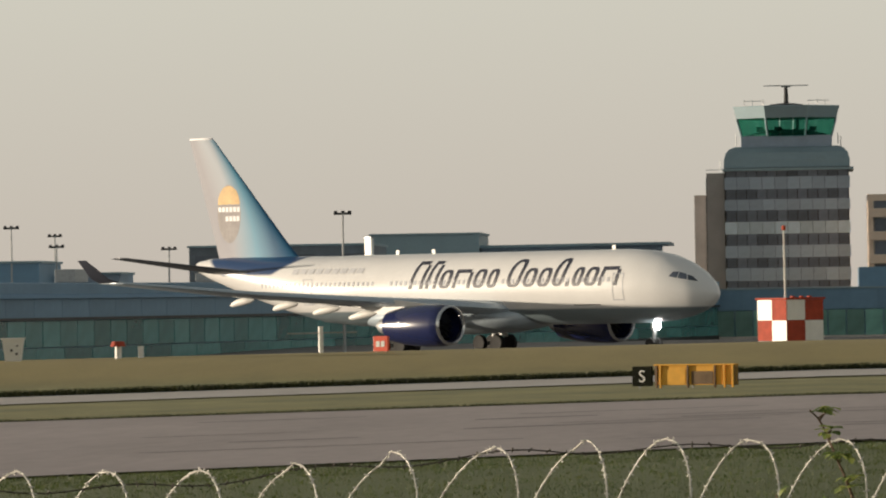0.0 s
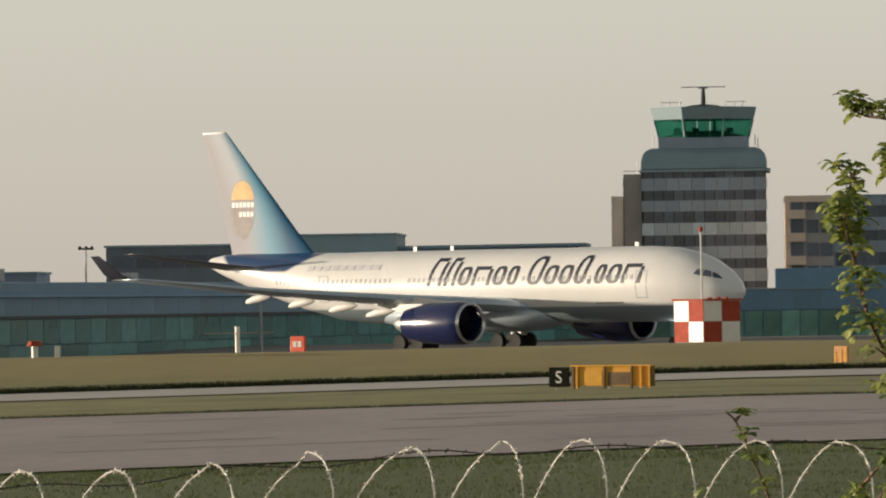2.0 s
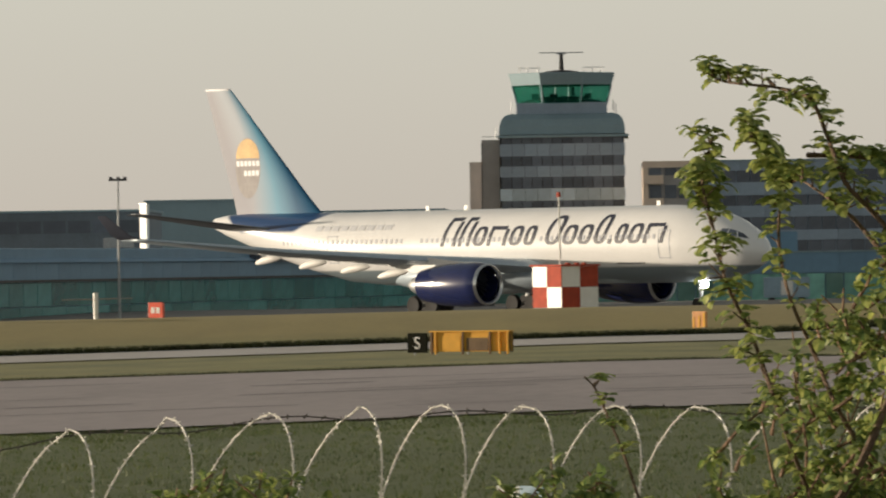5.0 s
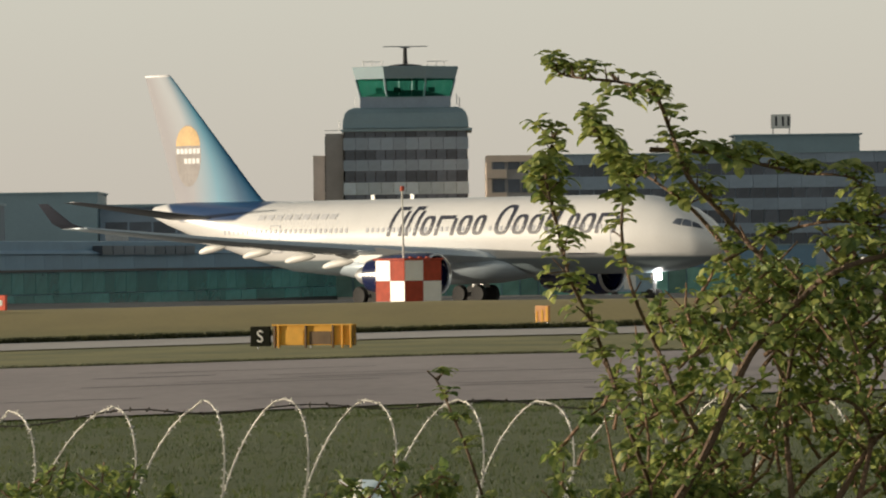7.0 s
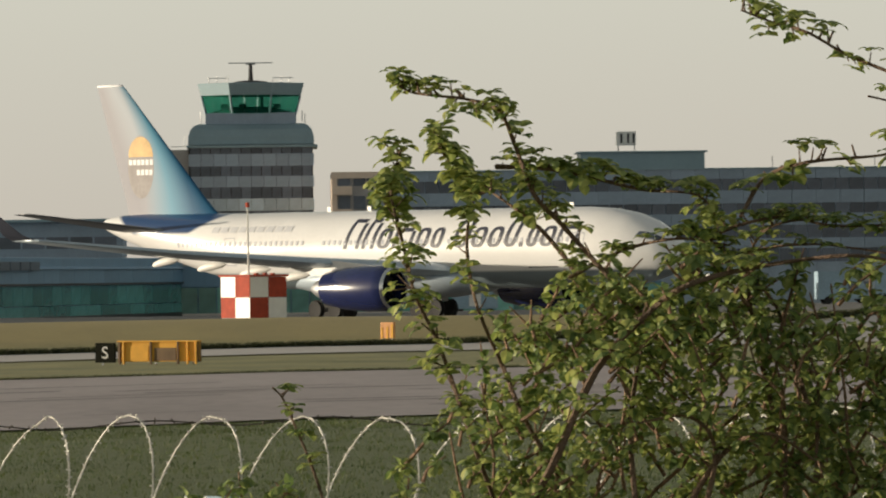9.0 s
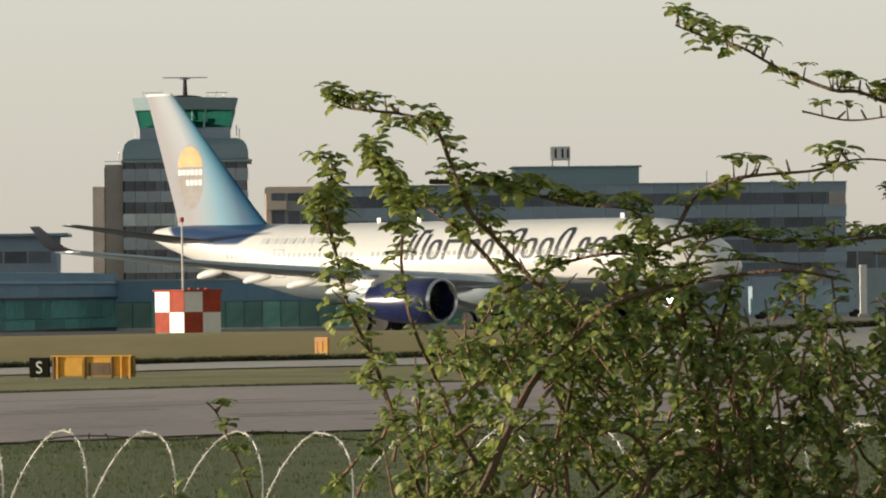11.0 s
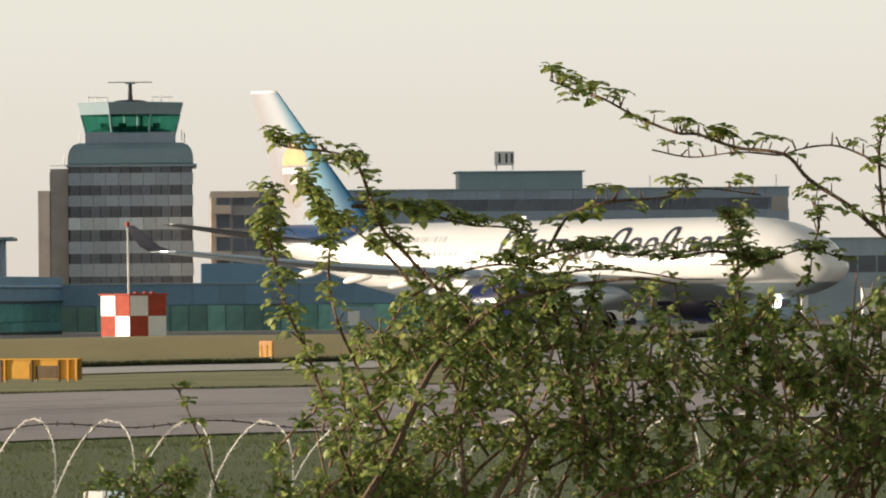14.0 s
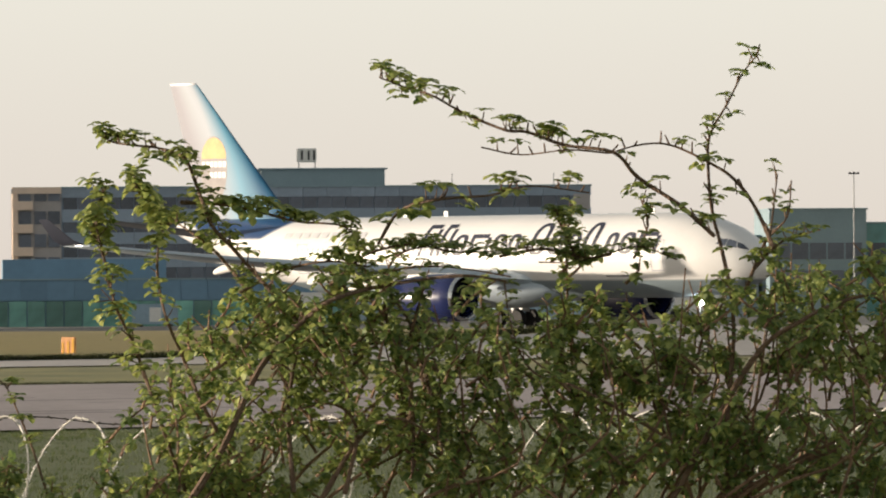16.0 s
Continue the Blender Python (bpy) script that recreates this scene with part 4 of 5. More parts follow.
gate = thing("gate_pylon", "tall white boxy pylon on the apron", "pylon", at=pose(56.8, 600, lie(56.8, 600)))
part("body", one_box(-0.3, 0.3, -0.3, 0.3, 0.0, 4.7, bevel=0.04), WHITE, gate)
part("foot", one_box(-0.45, 0.45, -0.45, 0.45, 0.0, 0.35, bevel=0.03), CONCRETE, gate)


def bin_thing(at):
    t = thing("white_container", "white flared container on the grass bank", "container", at=pose(*at))
    bm = bmesh.new()
    loft(bm, [[(s * w, u * w, z) for s, u in ((-1, -1), (1, -1), (1, 1), (-1, 1))] for z, w in ((-0.2, 0.42), (1.2, 0.6))])
    b = part("body", bm, WHITE, t)
    part("rim", one_box(-0.66, 0.66, -0.66, 0.66, 1.2, 1.32, bevel=0.02), WHITE, t)
    for x, z in ((-0.1, 0.5), (0.2, 0.3), (0.25, 0.8)):
        part("stain_patch", one_box(x, x + 0.12, -0.56, -0.5, z, z + 0.14), DARK_METAL, b)
    return t


bin_thing((-48.1, 400, 0.98))


def light_mast(at, h):
    t = thing("apron_light_mast", "tall slim apron floodlight mast", "lamp post", "apron light masts", at=pose(*at))
    part("pole", one_tube([(0, 0, -1), (0, 0, h)], [0.14, 0.08], 8), STEEL, t)
    part("crossbar", one_box(-0.8, 0.8, -0.06, 0.06, h - 0.2, h), DARK_METAL, t)
    for x in (-0.75, -0.1, 0.5):
        part("floodlight", one_box(x, x + 0.28, -0.25, 0.05, h, h + 0.16, bevel=0.03), DARK_METAL, t)
    return t


for x, y, h in ((-42.6, 600, 12.2), (-83.0, 690, 12.5), (-67.8, 700, 10.2), (-79.5, 700, 10.6), (-86.5, 760, 12.4), (132.3, 1005, 20.8)):
    light_mast((x, y, 0), h)


def van(at, rz, material, label, high=False):
    t = thing("apron_vehicle", label, "van", at=pose(*at, 0, 0, rz))
    h = 2.9 if high else 2.2
    bm = bmesh.new()
    loft(bm, [[(x, y, z) for x, z in ((0, 0.45), (5.2, 0.45), (5.2, 1.15), (4.3, 1.35), (3.7, h - 0.1), (3.5, h), (0, h))] for y in (-0.95, 0.95)])
    b = part("body", bm, material, t)
    part("windscreen", one_box(3.95, 4.2, -0.8, 0.8, 1.4, 2.0), DARK_GLASS, b)
    for y in (-0.98, 0.93):
        part("side_window", one_box(2.7, 3.6, y, y + 0.05, 1.35, 1.95), DARK_GLASS, b)
    for x in (0.9, 4.2):
        for y in (-0.9, 0.9):
            part("wheel", one_tube([(x, y - 0.12, 0.36), (x, y + 0.12, 0.36)], 0.36, 14), RUBBER, t)
    return t


for x, y, rz, hi, m in ((31.5, 600, 175, True, WHITE), (37.5, 606, 5, True, WHITE), (46.6, 598, 6, True, BLUE_VAN), (52.2, 604, 4, True, BLUE_VAN), (64.0, 620, 0, True, WHITE), (72.0, 640, 180, False, WHITE), (58.0, 640, 175, False, STEEL)):
    van((x, y, lie(x, y) + 0.1), rz, m, "white apron service van parked on the concrete" if m is WHITE else "pale blue apron service truck parked on the concrete" if m is BLUE_VAN else "grey apron service van parked on the concrete", hi)
# light blue panel at the pier, built out with an added body and wheels
bs = thing("panel_truck", "pale blue panelled truck beside the pier", "vehicle", at=pose(19.3, 800, -0.7))
part("body", one_box(0, 5.4, 0, 2, 0.5, 2.9, bevel=0.05), BLUE_VAN, bs)
for k in range(3):
    part("panel", one_box(0.3 + k * 1.7, 1.7 + k * 1.7, -0.05, 0, 0.8, 2.5), WHITE if k == 1 else BLUE_VAN, bs)
for x in (0.9, 4.4):
    part("wheel", one_tube([(x, 0.1, 0.35), (x, 0.4, 0.35)], 0.4, 12), RUBBER, bs)


# ---- perimeter fence with a coil of barbed wire ----
def fence():
    t = thing("perimeter_fence", "steel perimeter fence topped with a coil of barbed wire", "fence", at=pose(0, 30, lie(0, 30)))
    for k in range(9):
        x = -9.6 + 2.4 * k
        part("post", one_tube([(x, 0.1, -0.3), (x, 0.1, 2.66)], 0.03, 8), STEEL, t)
    for z in (0.4, 1.2, 2.0, 2.62):
        part("line_wire", one_tube([(-9.6, 0.1, z), (9.6, 0.1, z)], 0.004, 5), STEEL, t)
    bm = bmesh.new()
    for k in range(150):
        x = -9.6 + 0.128 * k
        tube(bm, [(x - 0.6, 0.1, 0.1), (x + 0.6, 0.1, 2.6)], 0.0018, 3)
        tube(bm, [(x + 0.6, 0.1, 0.1), (x - 0.6, 0.1, 2.6)], 0.0018, 3)
    tagged(part("mesh", bm, RUST_WIRE, t, "thin wire mesh"), kind="stuff")
    rnd = random.Random(4)
    pts = []
    # turn by turn, peak to peak
    peaks = [-3.19, -2.78, -2.36, -1.93, -1.47, -1.07, -0.71, -0.32, 0.06, 0.45, 0.86]
    left = [peaks[0] - 0.41 * k for k in range(13, 0, -1)]
    right = [peaks[-1] + 0.40 * k for k in range(1, 18)]
    peaks = left + peaks + right
    for a, b in zip(peaks, peaks[1:]):
        r, dz = 0.235 + rnd.uniform(-0.02, 0.02), rnd.uniform(-0.02, 0.012)
        sag = 0.10 * min(1, max(0, (-1.3 - a) / 1.6))     # the coil droops towards one end
        for s in range(20):
            u = s / 20
            th = 2 * math.pi * u
            pts.append((a + (b - a) * (u + 0.19 * math.sin(th) - 0.16 * (1 - math.cos(th))), -0.24 * math.sin(th), 2.945 - sag + dz * math.sin(th / 2) + r * math.cos(th)))
    bm = bmesh.new()
    tube(bm, pts, 0.0042, 5)
    coil = part("coil", bm, WIRE, t, "bright coiled barbed wire")
    bm = bmesh.new()
    for i, p in enumerate(pts[:-1]):
        q = pts[i + 1]
        for k in range(2):
            c = Vector(p).lerp(Vector(q), 0.25 + 0.5 * k)
            d = Vector((rnd.uniform(-1, 1), rnd.uniform(-1, 1), rnd.uniform(-1, 1))).normalized() * 0.016
            tube(bm, [c - d, c + d], [0.0035, 0.0015], 4)
            if k:
                tube(bm, [c - Vector((d.z, d.x, d.y)), c + Vector((d.z, d.x, d.y))], [0.0035, 0.0015], 4)
    tagged(part("barb_fringe", bm, WIRE, coil, "small wire barbs"), kind="stuff")
    # slack strand over the coil
    pts = []
    for i in range(230):
        x = -9 + i * 0.08
        pts.append((x, 0.15, 3.165 + 0.016 * math.sin(x * 7.6) - 0.02 * abs(math.sin(x * 1.3)) - 0.14 * min(1, max(0, (-1.3 - x) / 1.6))))
    w = part("barbed_strand", one_tube(pts, 0.0034, 4), RUST_WIRE, t, "dull slack barbed strand")
    bm = bmesh.new()
    for p in pts:
        d = Vector((rnd.uniform(-1, 1), 0.3, rnd.uniform(-1, 1))).normalized() * 0.013
        tube(bm, [Vector(p) - d, Vector(p) + d], [0.005, 0.003], 4)
    tagged(part("barb_fringe", bm, RUST_WIRE, w), kind="stuff")
    n = thing("notice_board", "small white and blue notice board on the fence", "sign", at=pose(-0.47, 29.9, 2.55, 0, 0, -35))
    part("plate", one_box(0, 0.12, 0, 0.01, 0, 0.29, bevel=0.003), WHITE, n)
    part("plate", one_box(0.124, 0.25, 0, 0.01, 0, 0.29, bevel=0.003), BLUE_VAN, n, "pale blue plate")
    part("marking_bar", one_box(0.03, 0.07, -0.004, 0.0, 0.235, 0.25), RED, n)


fence()


# ---- hawthorn hedge ----
RND = random.Random(11)


def leaf_faces(bm, base, way, up, size):
    """One small lobed leaf, folded along its midrib."""
    way = way.normalized()
    side = way.cross(up)
    if side.length < 1e-3:
        side = way.cross(Vector((1, 0, 0)))
    side.normalize()
    nrm = side.cross(way)
    mid = [base, base + way * size * 0.5 + nrm * size * 0.12, base + way * size * 0.96 - nrm * size * 0.28]
    outl = ((0.14, 0.12), (0.40, 0.34), (0.64, 0.33), (0.84, 0.24))
    for s in (-1, 1):
        pts = [base + way * size * a + side * (s * size * b) + nrm * (size * (0.22 * b - 0.35 * max(0, a - 0.45))) for a, b in outl]
        v = [bm.verts.new(p) for p in (mid[0], pts[0], pts[1], pts[2], pts[3], mid[2], mid[1])]
        bm.faces.new((v[0], v[1], v[2], v[6]) if s > 0 else (v[6], v[2], v[1], v[0]))
        bm.faces.new((v[6], v[2], v[3]) if s > 0 else (v[3], v[2], v[6]))
        bm.faces.new((v[6], v[3], v[4], v[5]) if s > 0 else (v[5], v[4], v[3], v[6]))


def whorl(bm, at, n, size, rnd):
    """A flat ring of leaves at a spur's end, spreading sideways with drooping tips."""
    turn = rnd.uniform(0, 6.28)
    for k in range(n):
        a = turn + 2 * math.pi * (k + rnd.uniform(-0.25, 0.25)) / n
        way = Vector((math.cos(a), math.sin(a), rnd.uniform(-0.15, 0.55)))
        leaf_faces(bm, at + way * size * 0.12, way, Vector((rnd.uniform(-0.3, 0.3), rnd.uniform(-0.3, 0.3), 1)).normalized(), size * rnd.uniform(0.75, 1.25))


def rosette(bm, at, axis, n, size, rnd):
    for k in range(n):
        a = 2 * math.pi * (k / n + rnd.uniform(-0.1, 0.1))
        s = axis.cross(Vector((0.3, 0.9, 0.2))).normalized()
        q = axis.cross(s)
        way = (axis * rnd.uniform(0.1, 0.6) + s * math.cos(a) + q * math.sin(a) + Vector((0, 0, rnd.uniform(-0.5, 0.25))))
        way.z *= 0.75
        way.normalize()
        leaf_faces(bm, at + way * size * 0.25, way, Vector((rnd.uniform(-0.35, 0.35), rnd.uniform(-0.4, 0.2), 1)).normalized(), size * rnd.uniform(0.75, 1.3))


BRANCHES = []


def limb(name, depth, radius, leafiness, *way):
    """One limb of the bush: its way in x and z, its depth before or behind the middle of the hedge."""
    BRANCHES.append((name, depth, radius, leafiness, way))


limb("arch", -0.42, 0.0100, 0.2, (0.442, 3.189), (0.556, 3.376), (0.658, 3.588), (0.772, 3.712), (0.860, 3.774), (1.023, 3.812), (1.199, 3.833), (1.324, 3.817))
limb("top", -0.1, 0.0068, 0.85, (0.784, 3.699), (0.698, 3.800), (0.598, 3.914), (0.539, 3.977), (0.506, 4.077), (0.465, 4.159), (0.400, 4.187), (0.325, 4.194), (0.276, 4.203), (0.240, 4.222))
limb("inner", -0.05, 0.006, 0.6, (0.593, 3.350), (0.513, 3.489), (0.470, 3.602), (0.415, 3.727), (0.397, 3.840), (0.398, 3.928), (0.417, 3.972), (0.449, 3.988))
limb("column", -0.1, 0.0058, 1.45, (0.467, 3.251), (0.394, 3.452), (0.333, 3.641), (0.278, 3.754), (0.254, 3.867), (0.229, 3.967), (0.232, 4.020), (0.250, 4.075))
limb("cross", 0.06, 0.007, 0.5, (0.696, 3.675), (0.647, 3.788), (0.573, 3.889), (0.511, 3.940), (0.449, 3.988))
limb("bough", 0.02, 0.006, 1.3, (0.464, 4.040), (0.574, 4.033), (0.674, 4.013), (0.787, 3.985), (0.906, 3.971), (0.961, 3.911))
limb("spur", 0.04, 0.005, 1.3, (0.449, 3.988), (0.399, 3.978), (0.374, 4.041), (0.337, 4.079), (0.343, 4.110))
limb("thin", 0.0, 0.005, 0.34, (0.999, 3.923), (1.063, 4.010), (1.150, 4.041), (1.313, 4.055), (1.364, 4.070), (1.439, 4.079), (1.589, 4.061))
limb("reach", -0.05, 0.0068, 0.55, (1.924, 3.938), (1.828, 4.023), (1.720, 4.102), (1.642, 4.169), (1.518, 4.191), (1.410, 4.227), (1.348, 4.232), (1.239, 4.282), (1.146, 4.326), (1.077, 4.353), (1.004, 4.377))
limb("reach", -0.04, 0.006, 0.15, (2.083, 3.906), (2.045, 4.015), (1.983, 4.092), (1.914, 4.139), (1.813, 4.190), (1.720, 4.190), (1.642, 4.169))
limb("thin", -0.05, 0.003, 0.22, (1.642, 4.169), (1.518, 4.176), (1.394, 4.165), (1.285, 4.186))
limb("shoot", 0.0, 0.006, 0.6, (1.974, 3.782), (1.951, 3.906), (1.924, 4.015), (1.912, 4.147), (1.925, 4.225), (1.966, 4.302), (2.013, 4.387), (2.055, 4.441))
limb("shoot", 0.03, 0.005, 0.4, (2.013, 3.782), (2.079, 3.921), (2.130, 3.991), (2.154, 4.092))
limb("shoot", 0.03, 0.004, 0.3, (2.079, 3.921), (2.104, 4.014), (2.104, 4.107))
limb("trunk", 0.0, 0.010, 0.4, (1.963, 3.068), (1.964, 3.410), (1.981, 3.658), (1.974, 3.782))
limb("bough", -0.2, 0.009, 0.5, (1.793, 3.224), (2.012, 3.596), (2.137, 3.704), (2.292, 3.765), (2.510, 3.803))
limb("stem", 0.1, 0.006, 1.2, (1.083, 3.446), (1.053, 3.622), (1.023, 3.747), (1.042, 3.860), (1.099, 3.909), (1.237, 3.915))
limb("stem", 0.0, 0.006, 1.2, (1.146, 3.496), (1.110, 3.646), (1.060, 3.747), (0.949, 3.861), (0.874, 3.886))
limb("stem", 0.1, 0.006, 1.6, (1.547, 3.492), (1.510, 3.643), (1.536, 3.743), (1.525, 3.918), (1.551, 4.031))
limb("stem", 0.0, 0.004, 0.35, (0.112, 3.175), (0.052, 3.368), (0.016, 3.459), (-0.014, 3.528), (-0.037, 3.556))
limb("bough", -0.02, 0.005, 1.1, (0.89, 3.80), (0.95, 3.88), (1.02, 3.91), (1.11, 3.92), (1.2, 3.90), (1.31, 3.90), (1.42, 3.91))
limb("bough", 0.02, 0.004, 0.7, (0.96, 3.82), (1.05, 3.85), (1.15, 3.86), (1.26, 3.85), (1.37, 3.83))
limb("bough", 0.02, 0.004, 0.7, (1.65, 3.89), (1.54, 3.87), (1.45, 3.87))
limb("stem", -0.15, 0.005, 0.4, (1.08, 3.30), (1.09, 3.46), (1.07, 3.57), (1.04, 3.71))
limb("stem", -0.15, 0.005, 0.4, (1.15, 3.35), (1.16, 3.50), (1.15, 3.58), (1.10, 3.70))
limb("stem", -0.1, 0.005, 0.5, (1.80, 3.38), (1.55, 3.52), (1.42, 3.57), (1.36, 3.69), (1.34, 3.82))
limb("stem", -0.2, 0.0075, 0.3, (0.755, 3.249), (0.745, 3.449), (0.758, 3.587), (0.784, 3.674))
limb("stem", -0.2, 0.007, 0.3, (0.893, 3.247), (0.932, 3.410), (0.870, 3.486), (0.770, 3.474))
limb("stem", -0.2, 0.0075, 0.3, (0.818, 3.211), (0.945, 3.397), (1.045, 3.447), (1.170, 3.370))
limb("clump", -0.05, 0.005, 2.6, (1.56, 3.86), (1.52, 3.92), (1.505, 3.97), (1.485, 4.015))
limb("bough", -0.10, 0.005, 1.3, (1.33, 3.886), (1.45, 3.905), (1.58, 3.88), (1.70, 3.91), (1.82, 3.875))
limb("shoot", -0.02, 0.004, 0.8, (1.71, 3.88), (1.74, 3.97), (1.73, 4.045))
limb("bough", 0.03, 0.005, 1.5, (2.04, 3.85), (2.13, 3.925), (2.22, 3.955))
limb("bough", 0.00, 0.005, 1.1, (0.62, 3.79), (0.74, 3.85), (0.86, 3.875), (0.98, 3.86))


def crown_top(x):
    """Height of the dense part of the hedge along x."""
    keys = ((-1.2, 3.22), (-0.75, 3.40), (-0.6, 3.28), (-0.25, 3.30), (-0.1, 3.42), (0.05, 3.25), (0.3, 3.38), (0.45, 3.70), (0.6, 3.81), (0.8, 3.85), (1.0, 3.90), (1.2, 3.88), (1.3, 3.84), (1.5, 3.88), (1.7, 3.92), (1.95, 3.86), (2.2, 3.93), (2.5, 3.88), (3.2, 3.9))
    for (a, u), (b, v) in zip(keys, keys[1:]):
        if x <= b:
            return u + (v - u) * (x - a) / (b - a)
    return keys[-1][1]


def hedge():
    base = lie(1, 15)
    t = thing("hawthorn_bush", "tall hawthorn bush in young green leaf beside the fence", "bush")
    rnd = RND
    # a few rosette shapes shared by the leaf sprays on the outer branches
    shapes = []
    for k in range(10):
        bm = bmesh.new()
        whorl(bm, Vector((0, 0, 0.004)), rnd.randint(5, 7), rnd.uniform(0.024, 0.034), rnd)
        if k % 2:
            whorl(bm, Vector((rnd.uniform(-0.010, 0.010), rnd.uniform(-0.010, 0.010), -0.010)), 4, rnd.uniform(0.020, 0.027), rnd)
        me = bpy.data.meshes.new("leaf_spray")
        bm.to_mesh(me)
        bm.free()
        me.materials.append(LEAF)
        shapes.append(me)
    count = 0
    extra = bmesh.new()
    for name, dy, r, leafiness, pts in BRANCHES:
        pp = curve([(x, 15 + dy + 0.06 * math.sin(3 * i + x * 5), z) for i, (x, z) in enumerate(pts)], 5)
        rad = [max(0.0022, r * (1 - 0.7 * i / len(pp))) * rnd.uniform(0.88, 1.12) for i in range(len(pp))]
        spur = one_tube(pp, rad, 6)
        sprays = []
        # knobbly side spurs that carry the leaves
        for a, b in zip(pp, pp[1:]):
            for q in range(2):
                if rnd.random() < 0.62 * leafiness:
                    c = a.lerp(b, rnd.random())
                    upright = name in ("reach", "thin", "top", "shoot")
                    d = Vector((rnd.uniform(-0.6, 0.6), rnd.uniform(-0.8, 0.5), rnd.uniform(0.15 if upright else -0.25, 1.0))).normalized()
                    if upright:
                        d = Vector((d.x * 0.5, d.y * 0.5, rnd.choice((1, 1, 1, -0.6)))).normalized()
                    ln = rnd.uniform(0.010, 0.055) if name == "column" else rnd.uniform(0.016, 0.040) if upright and name != "top" else rnd.uniform(0.008, 0.034)
                    tube(spur, [c, c + d * ln], [0.0022, 0.0014], 4)
                    m = Matrix.Translation(c + d * ln) @ (d * 0.6 + Vector((0, 0, 1))).to_track_quat("Z", "Y").to_matrix().to_4x4() @ Matrix.Rotation(rnd.uniform(0, 6.28), 4, "Z")
                    if count < 290:
                        sprays.append((rnd.choice(shapes), m @ Matrix.Scale(rnd.uniform(1.0, 1.45) if upright and name != "top" else rnd.uniform(0.85, 1.25), 4)))
                        count += 1
                    else:
                        whorl(extra, c + d * ln, rnd.randint(5, 7), rnd.uniform(0.022, 0.033), rnd)
        if name in ("reach", "thin", "shoot", "top"):
            for a, b in zip(pp, pp[1:]):
                if rnd.random() < 0.3:
                    c = a.lerp(b, rnd.random())
                    tube(spur, [c, c + Vector((rnd.uniform(-0.02, 0.02), rnd.uniform(-0.02, 0.02), rnd.uniform(0.012, 0.035)))], [0.003, 0.002], 4)
        br = part("branch", spur, BARK, t)
        for me, m in sprays:
            o = new("leaf_spray", me)
            o.parent = br
            o.matrix_basis = m
    # the dense body: upright twigs set with leaf rosettes
    wood = bmesh.new()
    clumps = []
    for k in range(150):
        x = rnd.uniform(-1.1, 3.1) if k > 125 else rnd.uniform(0.45, 0.85) if k > 108 else 0.38 + 2.25 * (k + rnd.random()) / 101
        clumps.append((x, 15 + rnd.gauss(0.05, 0.19), crown_top(x) - 0.05 - 0.62 * rnd.random() ** 1.1))
    for x, z in ((-0.80, 3.33), (-0.74, 3.36), (-0.88, 3.28), (-0.18, 3.34), (-0.08, 3.36), (0.02, 3.34), (0.10, 3.30), (-0.14, 3.27), (0.04, 3.26)):
        clumps.append((x, 15.0, z))      # low sprouts along the fence
    for k in range(820):
        cx, cy, cz = rnd.choice(clumps)
        x = cx + rnd.gauss(0, 0.10)
        top = min(crown_top(x), cz + rnd.gauss(0, 0.065))
        y = cy + rnd.gauss(0, 0.07)
        if x < 0.25 and (rnd.random() < 0.2 or -0.55 < x < -0.28):
            continue
        ln = rnd.uniform(0.07, 0.20)
        lean = Vector((rnd.uniform(-1.1, 1.1), rnd.uniform(-0.4, 0.3), 0.8)).normalized()
        tip = Vector((x, y, top))
        foot = tip - lean * ln
        mid = foot.lerp(tip, 0.5) + Vector((rnd.uniform(-0.02, 0.02), 0, 0))
        tube(wood, [foot, mid, tip], [0.0048, 0.0034, 0.0016], 4)
        for q in range(int(ln / 0.023)):
            u = rnd.random()
            c = foot.lerp(mid, 2 * u) if u < 0.5 else mid.lerp(tip, 2 * u - 1)
            rosette(extra, c, Vector((rnd.uniform(-1, 1), rnd.uniform(-1, 0.4), rnd.uniform(0, 1))).normalized(), rnd.randint(4, 6), rnd.uniform(0.023, 0.034), rnd)
    # stems from the ground to the crown
    for k in range(52):
        x = rnd.uniform(0.3, 2.9)
        y = 15 + rnd.gauss(0.06, 0.2)
        top = crown_top(x) - rnd.uniform(0.02, 0.35)
        x0 = 0.9 + 0.5 * (x - 0.9) + rnd.uniform(-0.6, 0.6)
        tube(wood, curve([(x0, y, base - 0.1), (x0 + rnd.uniform(-0.1, 0.1), y, base + 0.9), (0.45 * x0 + 0.55 * x + rnd.uniform(-0.15, 0.15), y, 3.1), (x + rnd.uniform(-0.06, 0.06), y, (3.1 + top) / 2), (x, y, top)], 4), [0.010 - 0.0005 * i for i in range(17)], 5)
    tagged(part("brushwood", wood, TWIG, t, "tangled brown twigs"), kind="stuff")
    tagged(part("foliage", extra, LEAF, t, "dense small green leaves"), kind="stuff")


hedge()


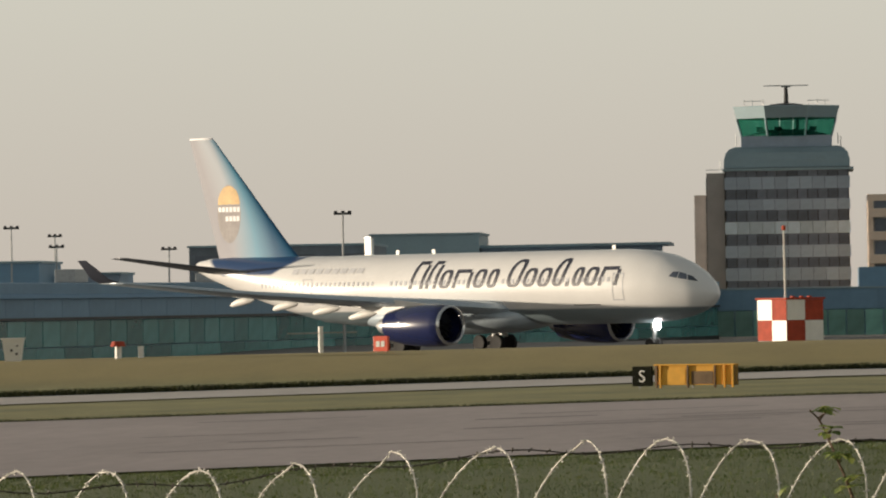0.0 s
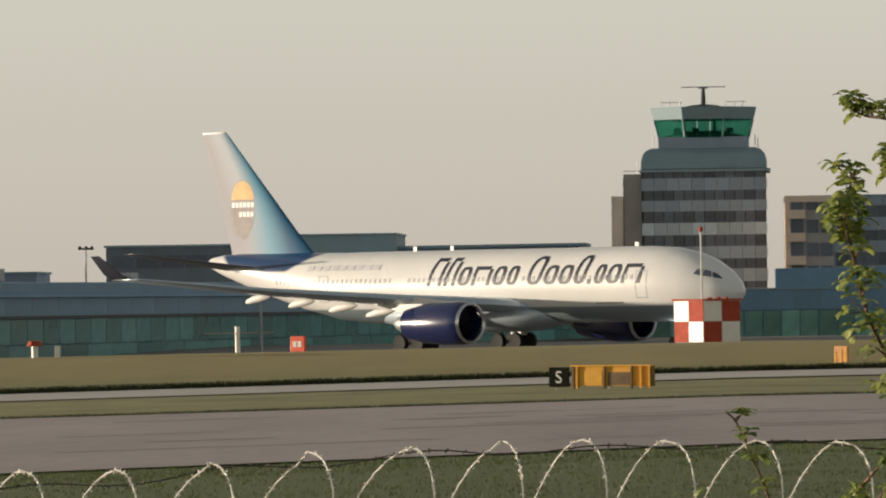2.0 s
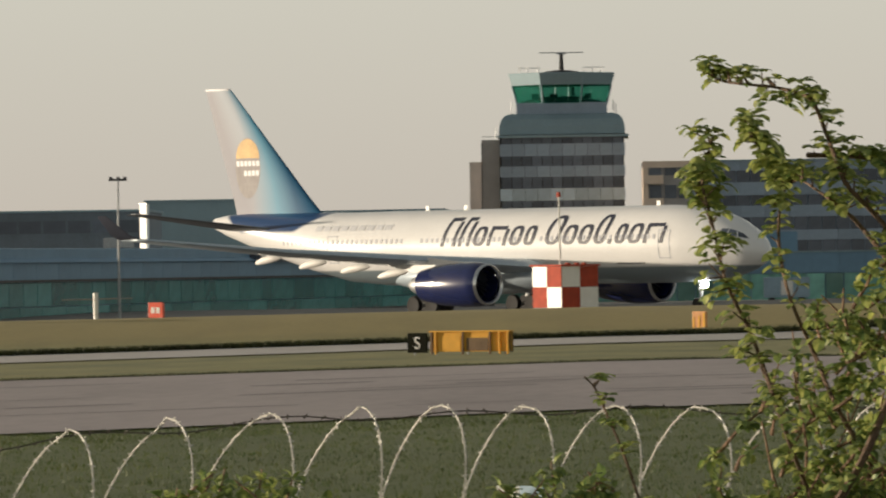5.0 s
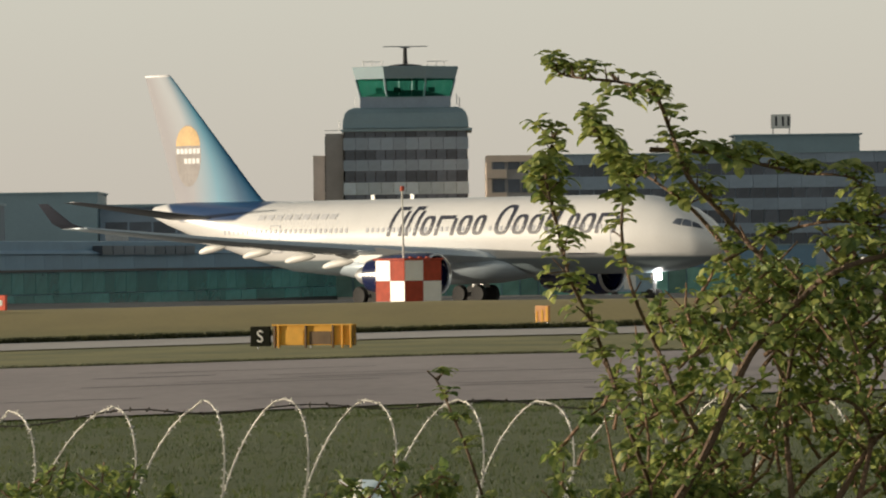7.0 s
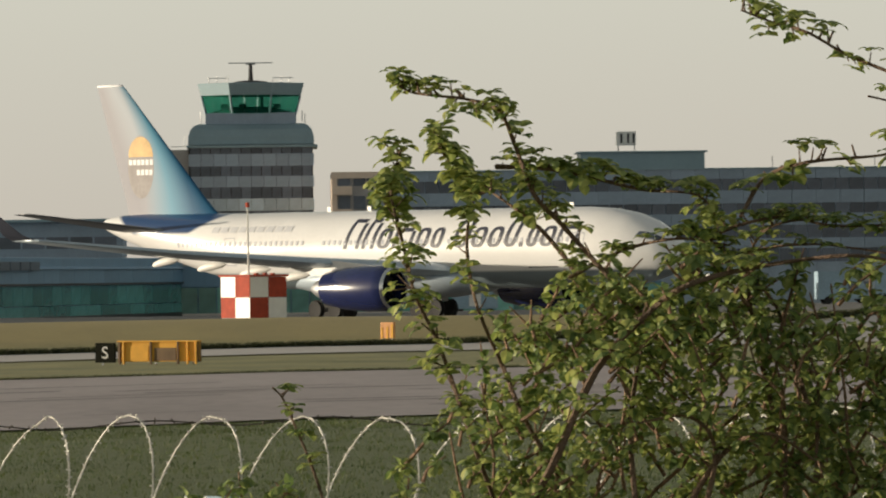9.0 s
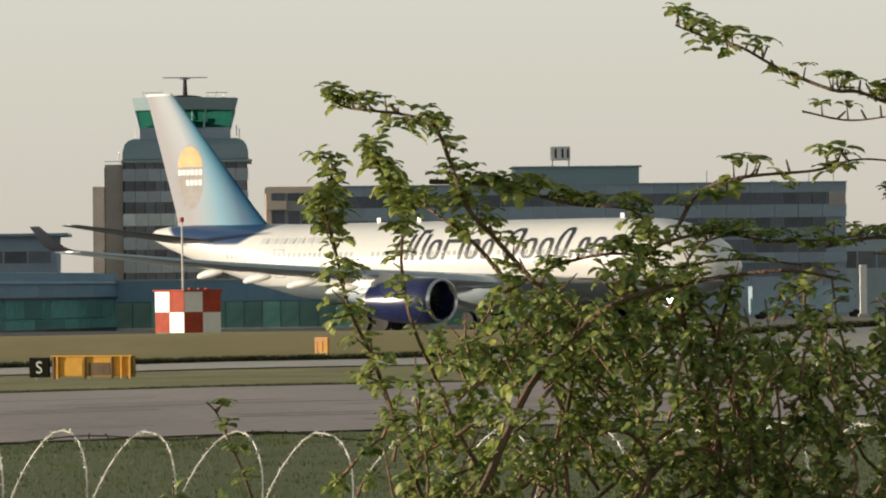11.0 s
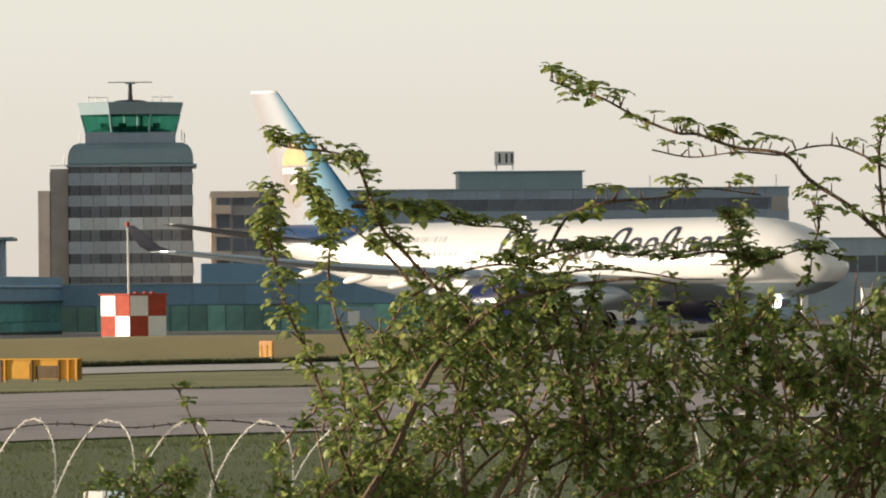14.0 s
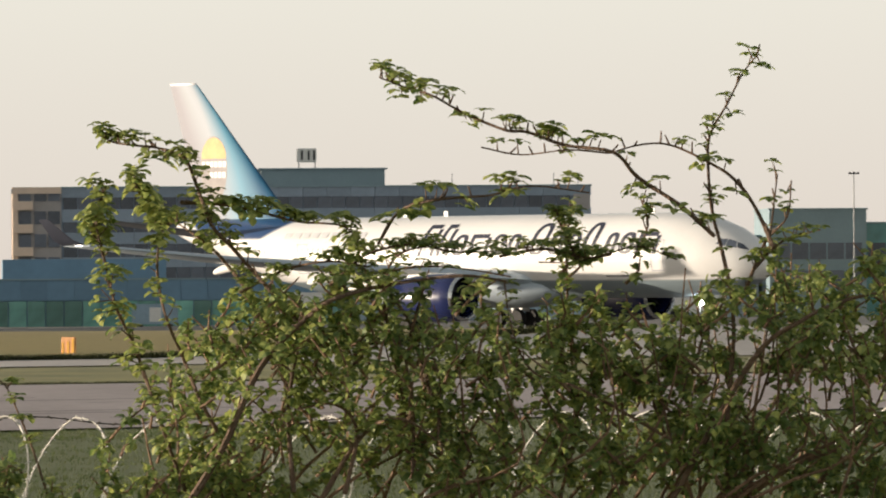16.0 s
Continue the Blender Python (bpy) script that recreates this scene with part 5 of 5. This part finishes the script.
# ---- grass blades on the near field and rough grass along the taxiway ----
def tufts(name, label, n, place, height, spread, material, blades=4):
    rnd = random.Random(len(name))
    v, f = [], []
    for k in range(n):
        x, y = place(rnd)
        z = lie(x, y)
        h = height * rnd.uniform(0.4, 1.3)
        for b in range(blades):
            a = rnd.uniform(0, 6.28)
            px, py = x + rnd.uniform(-spread, spread), y + rnd.uniform(-spread, spread)
            w = h * 0.16
            i = len(v)
            v += [(px - w * math.cos(a), py - w * math.sin(a), z - 0.02), (px + w * math.cos(a), py + w * math.sin(a), z - 0.02),
                  (px + h * 0.35 * math.cos(a * 3), py + h * 0.35 * math.sin(a * 3), z + h)]
            f.append((i, i + 1, i + 2))
    me = bpy.data.meshes.new(name)
    me.from_pydata(v, [], f)
    me.materials.append(material)
    tagged(new(name, me), label, "grass", kind="stuff")


def near_field(rnd):
    y = 95 + 110 * rnd.random() ** 1.3
    x = rnd.uniform(-0.14, 0.14) * y
    e = 179.5 + 0.90 * x
    return (x, min(y, e - rnd.random() * 12))


tufts("near_grass", "rough green grass between fence and runway", 26000, near_field, 0.06, 0.18, GRASS_BLADE)
tufts("verge_grass", "dark rough grass along the taxiway edge", 9000, lambda r: (lambda x: (x, 367.0 + 0.85 * x + r.uniform(-1.2, 1.2)))(r.uniform(-50, 40)), 0.30, 0.3, LONG_GRASS)
tufts("verge_grass", "dark rough grass along the runway edge", 9000, lambda r: (lambda x: (x, 270.0 + 0.62 * x + r.uniform(-1.0, 1.0)))(r.uniform(-40, 45)), 0.11, 0.25, LONG_GRASS)


# ---- what moves ----
def motions():
    rows = [(0.0, -8.0, 508.0, 0.10, 42.0), (1.5, -1.9, 501.2, 0.18, 42.4), (3.0, 4.15, 494.5, 0.28, 42.7), (5.5, 14.1, 483.2, 0.45, 43.0), (7.0, 19.8, 476.5, 0.58, 43.2),
            (9.0, 27.6, 467.5, 0.72, 44.0), (11.5, 36.9, 456.2, 0.88, 46.3), (12.5, 40.6, 451.8, 0.95, 47.2), (14.0, 45.0, 445.0, 1.0, 48.0), (16.0, 52.2, 436.0, 1.0, 49.3)]
    walk(PLANE, [(t, pose(x, y, z, 0, 0, -yaw)) for t, x, y, z, yaw in rows])


motions()
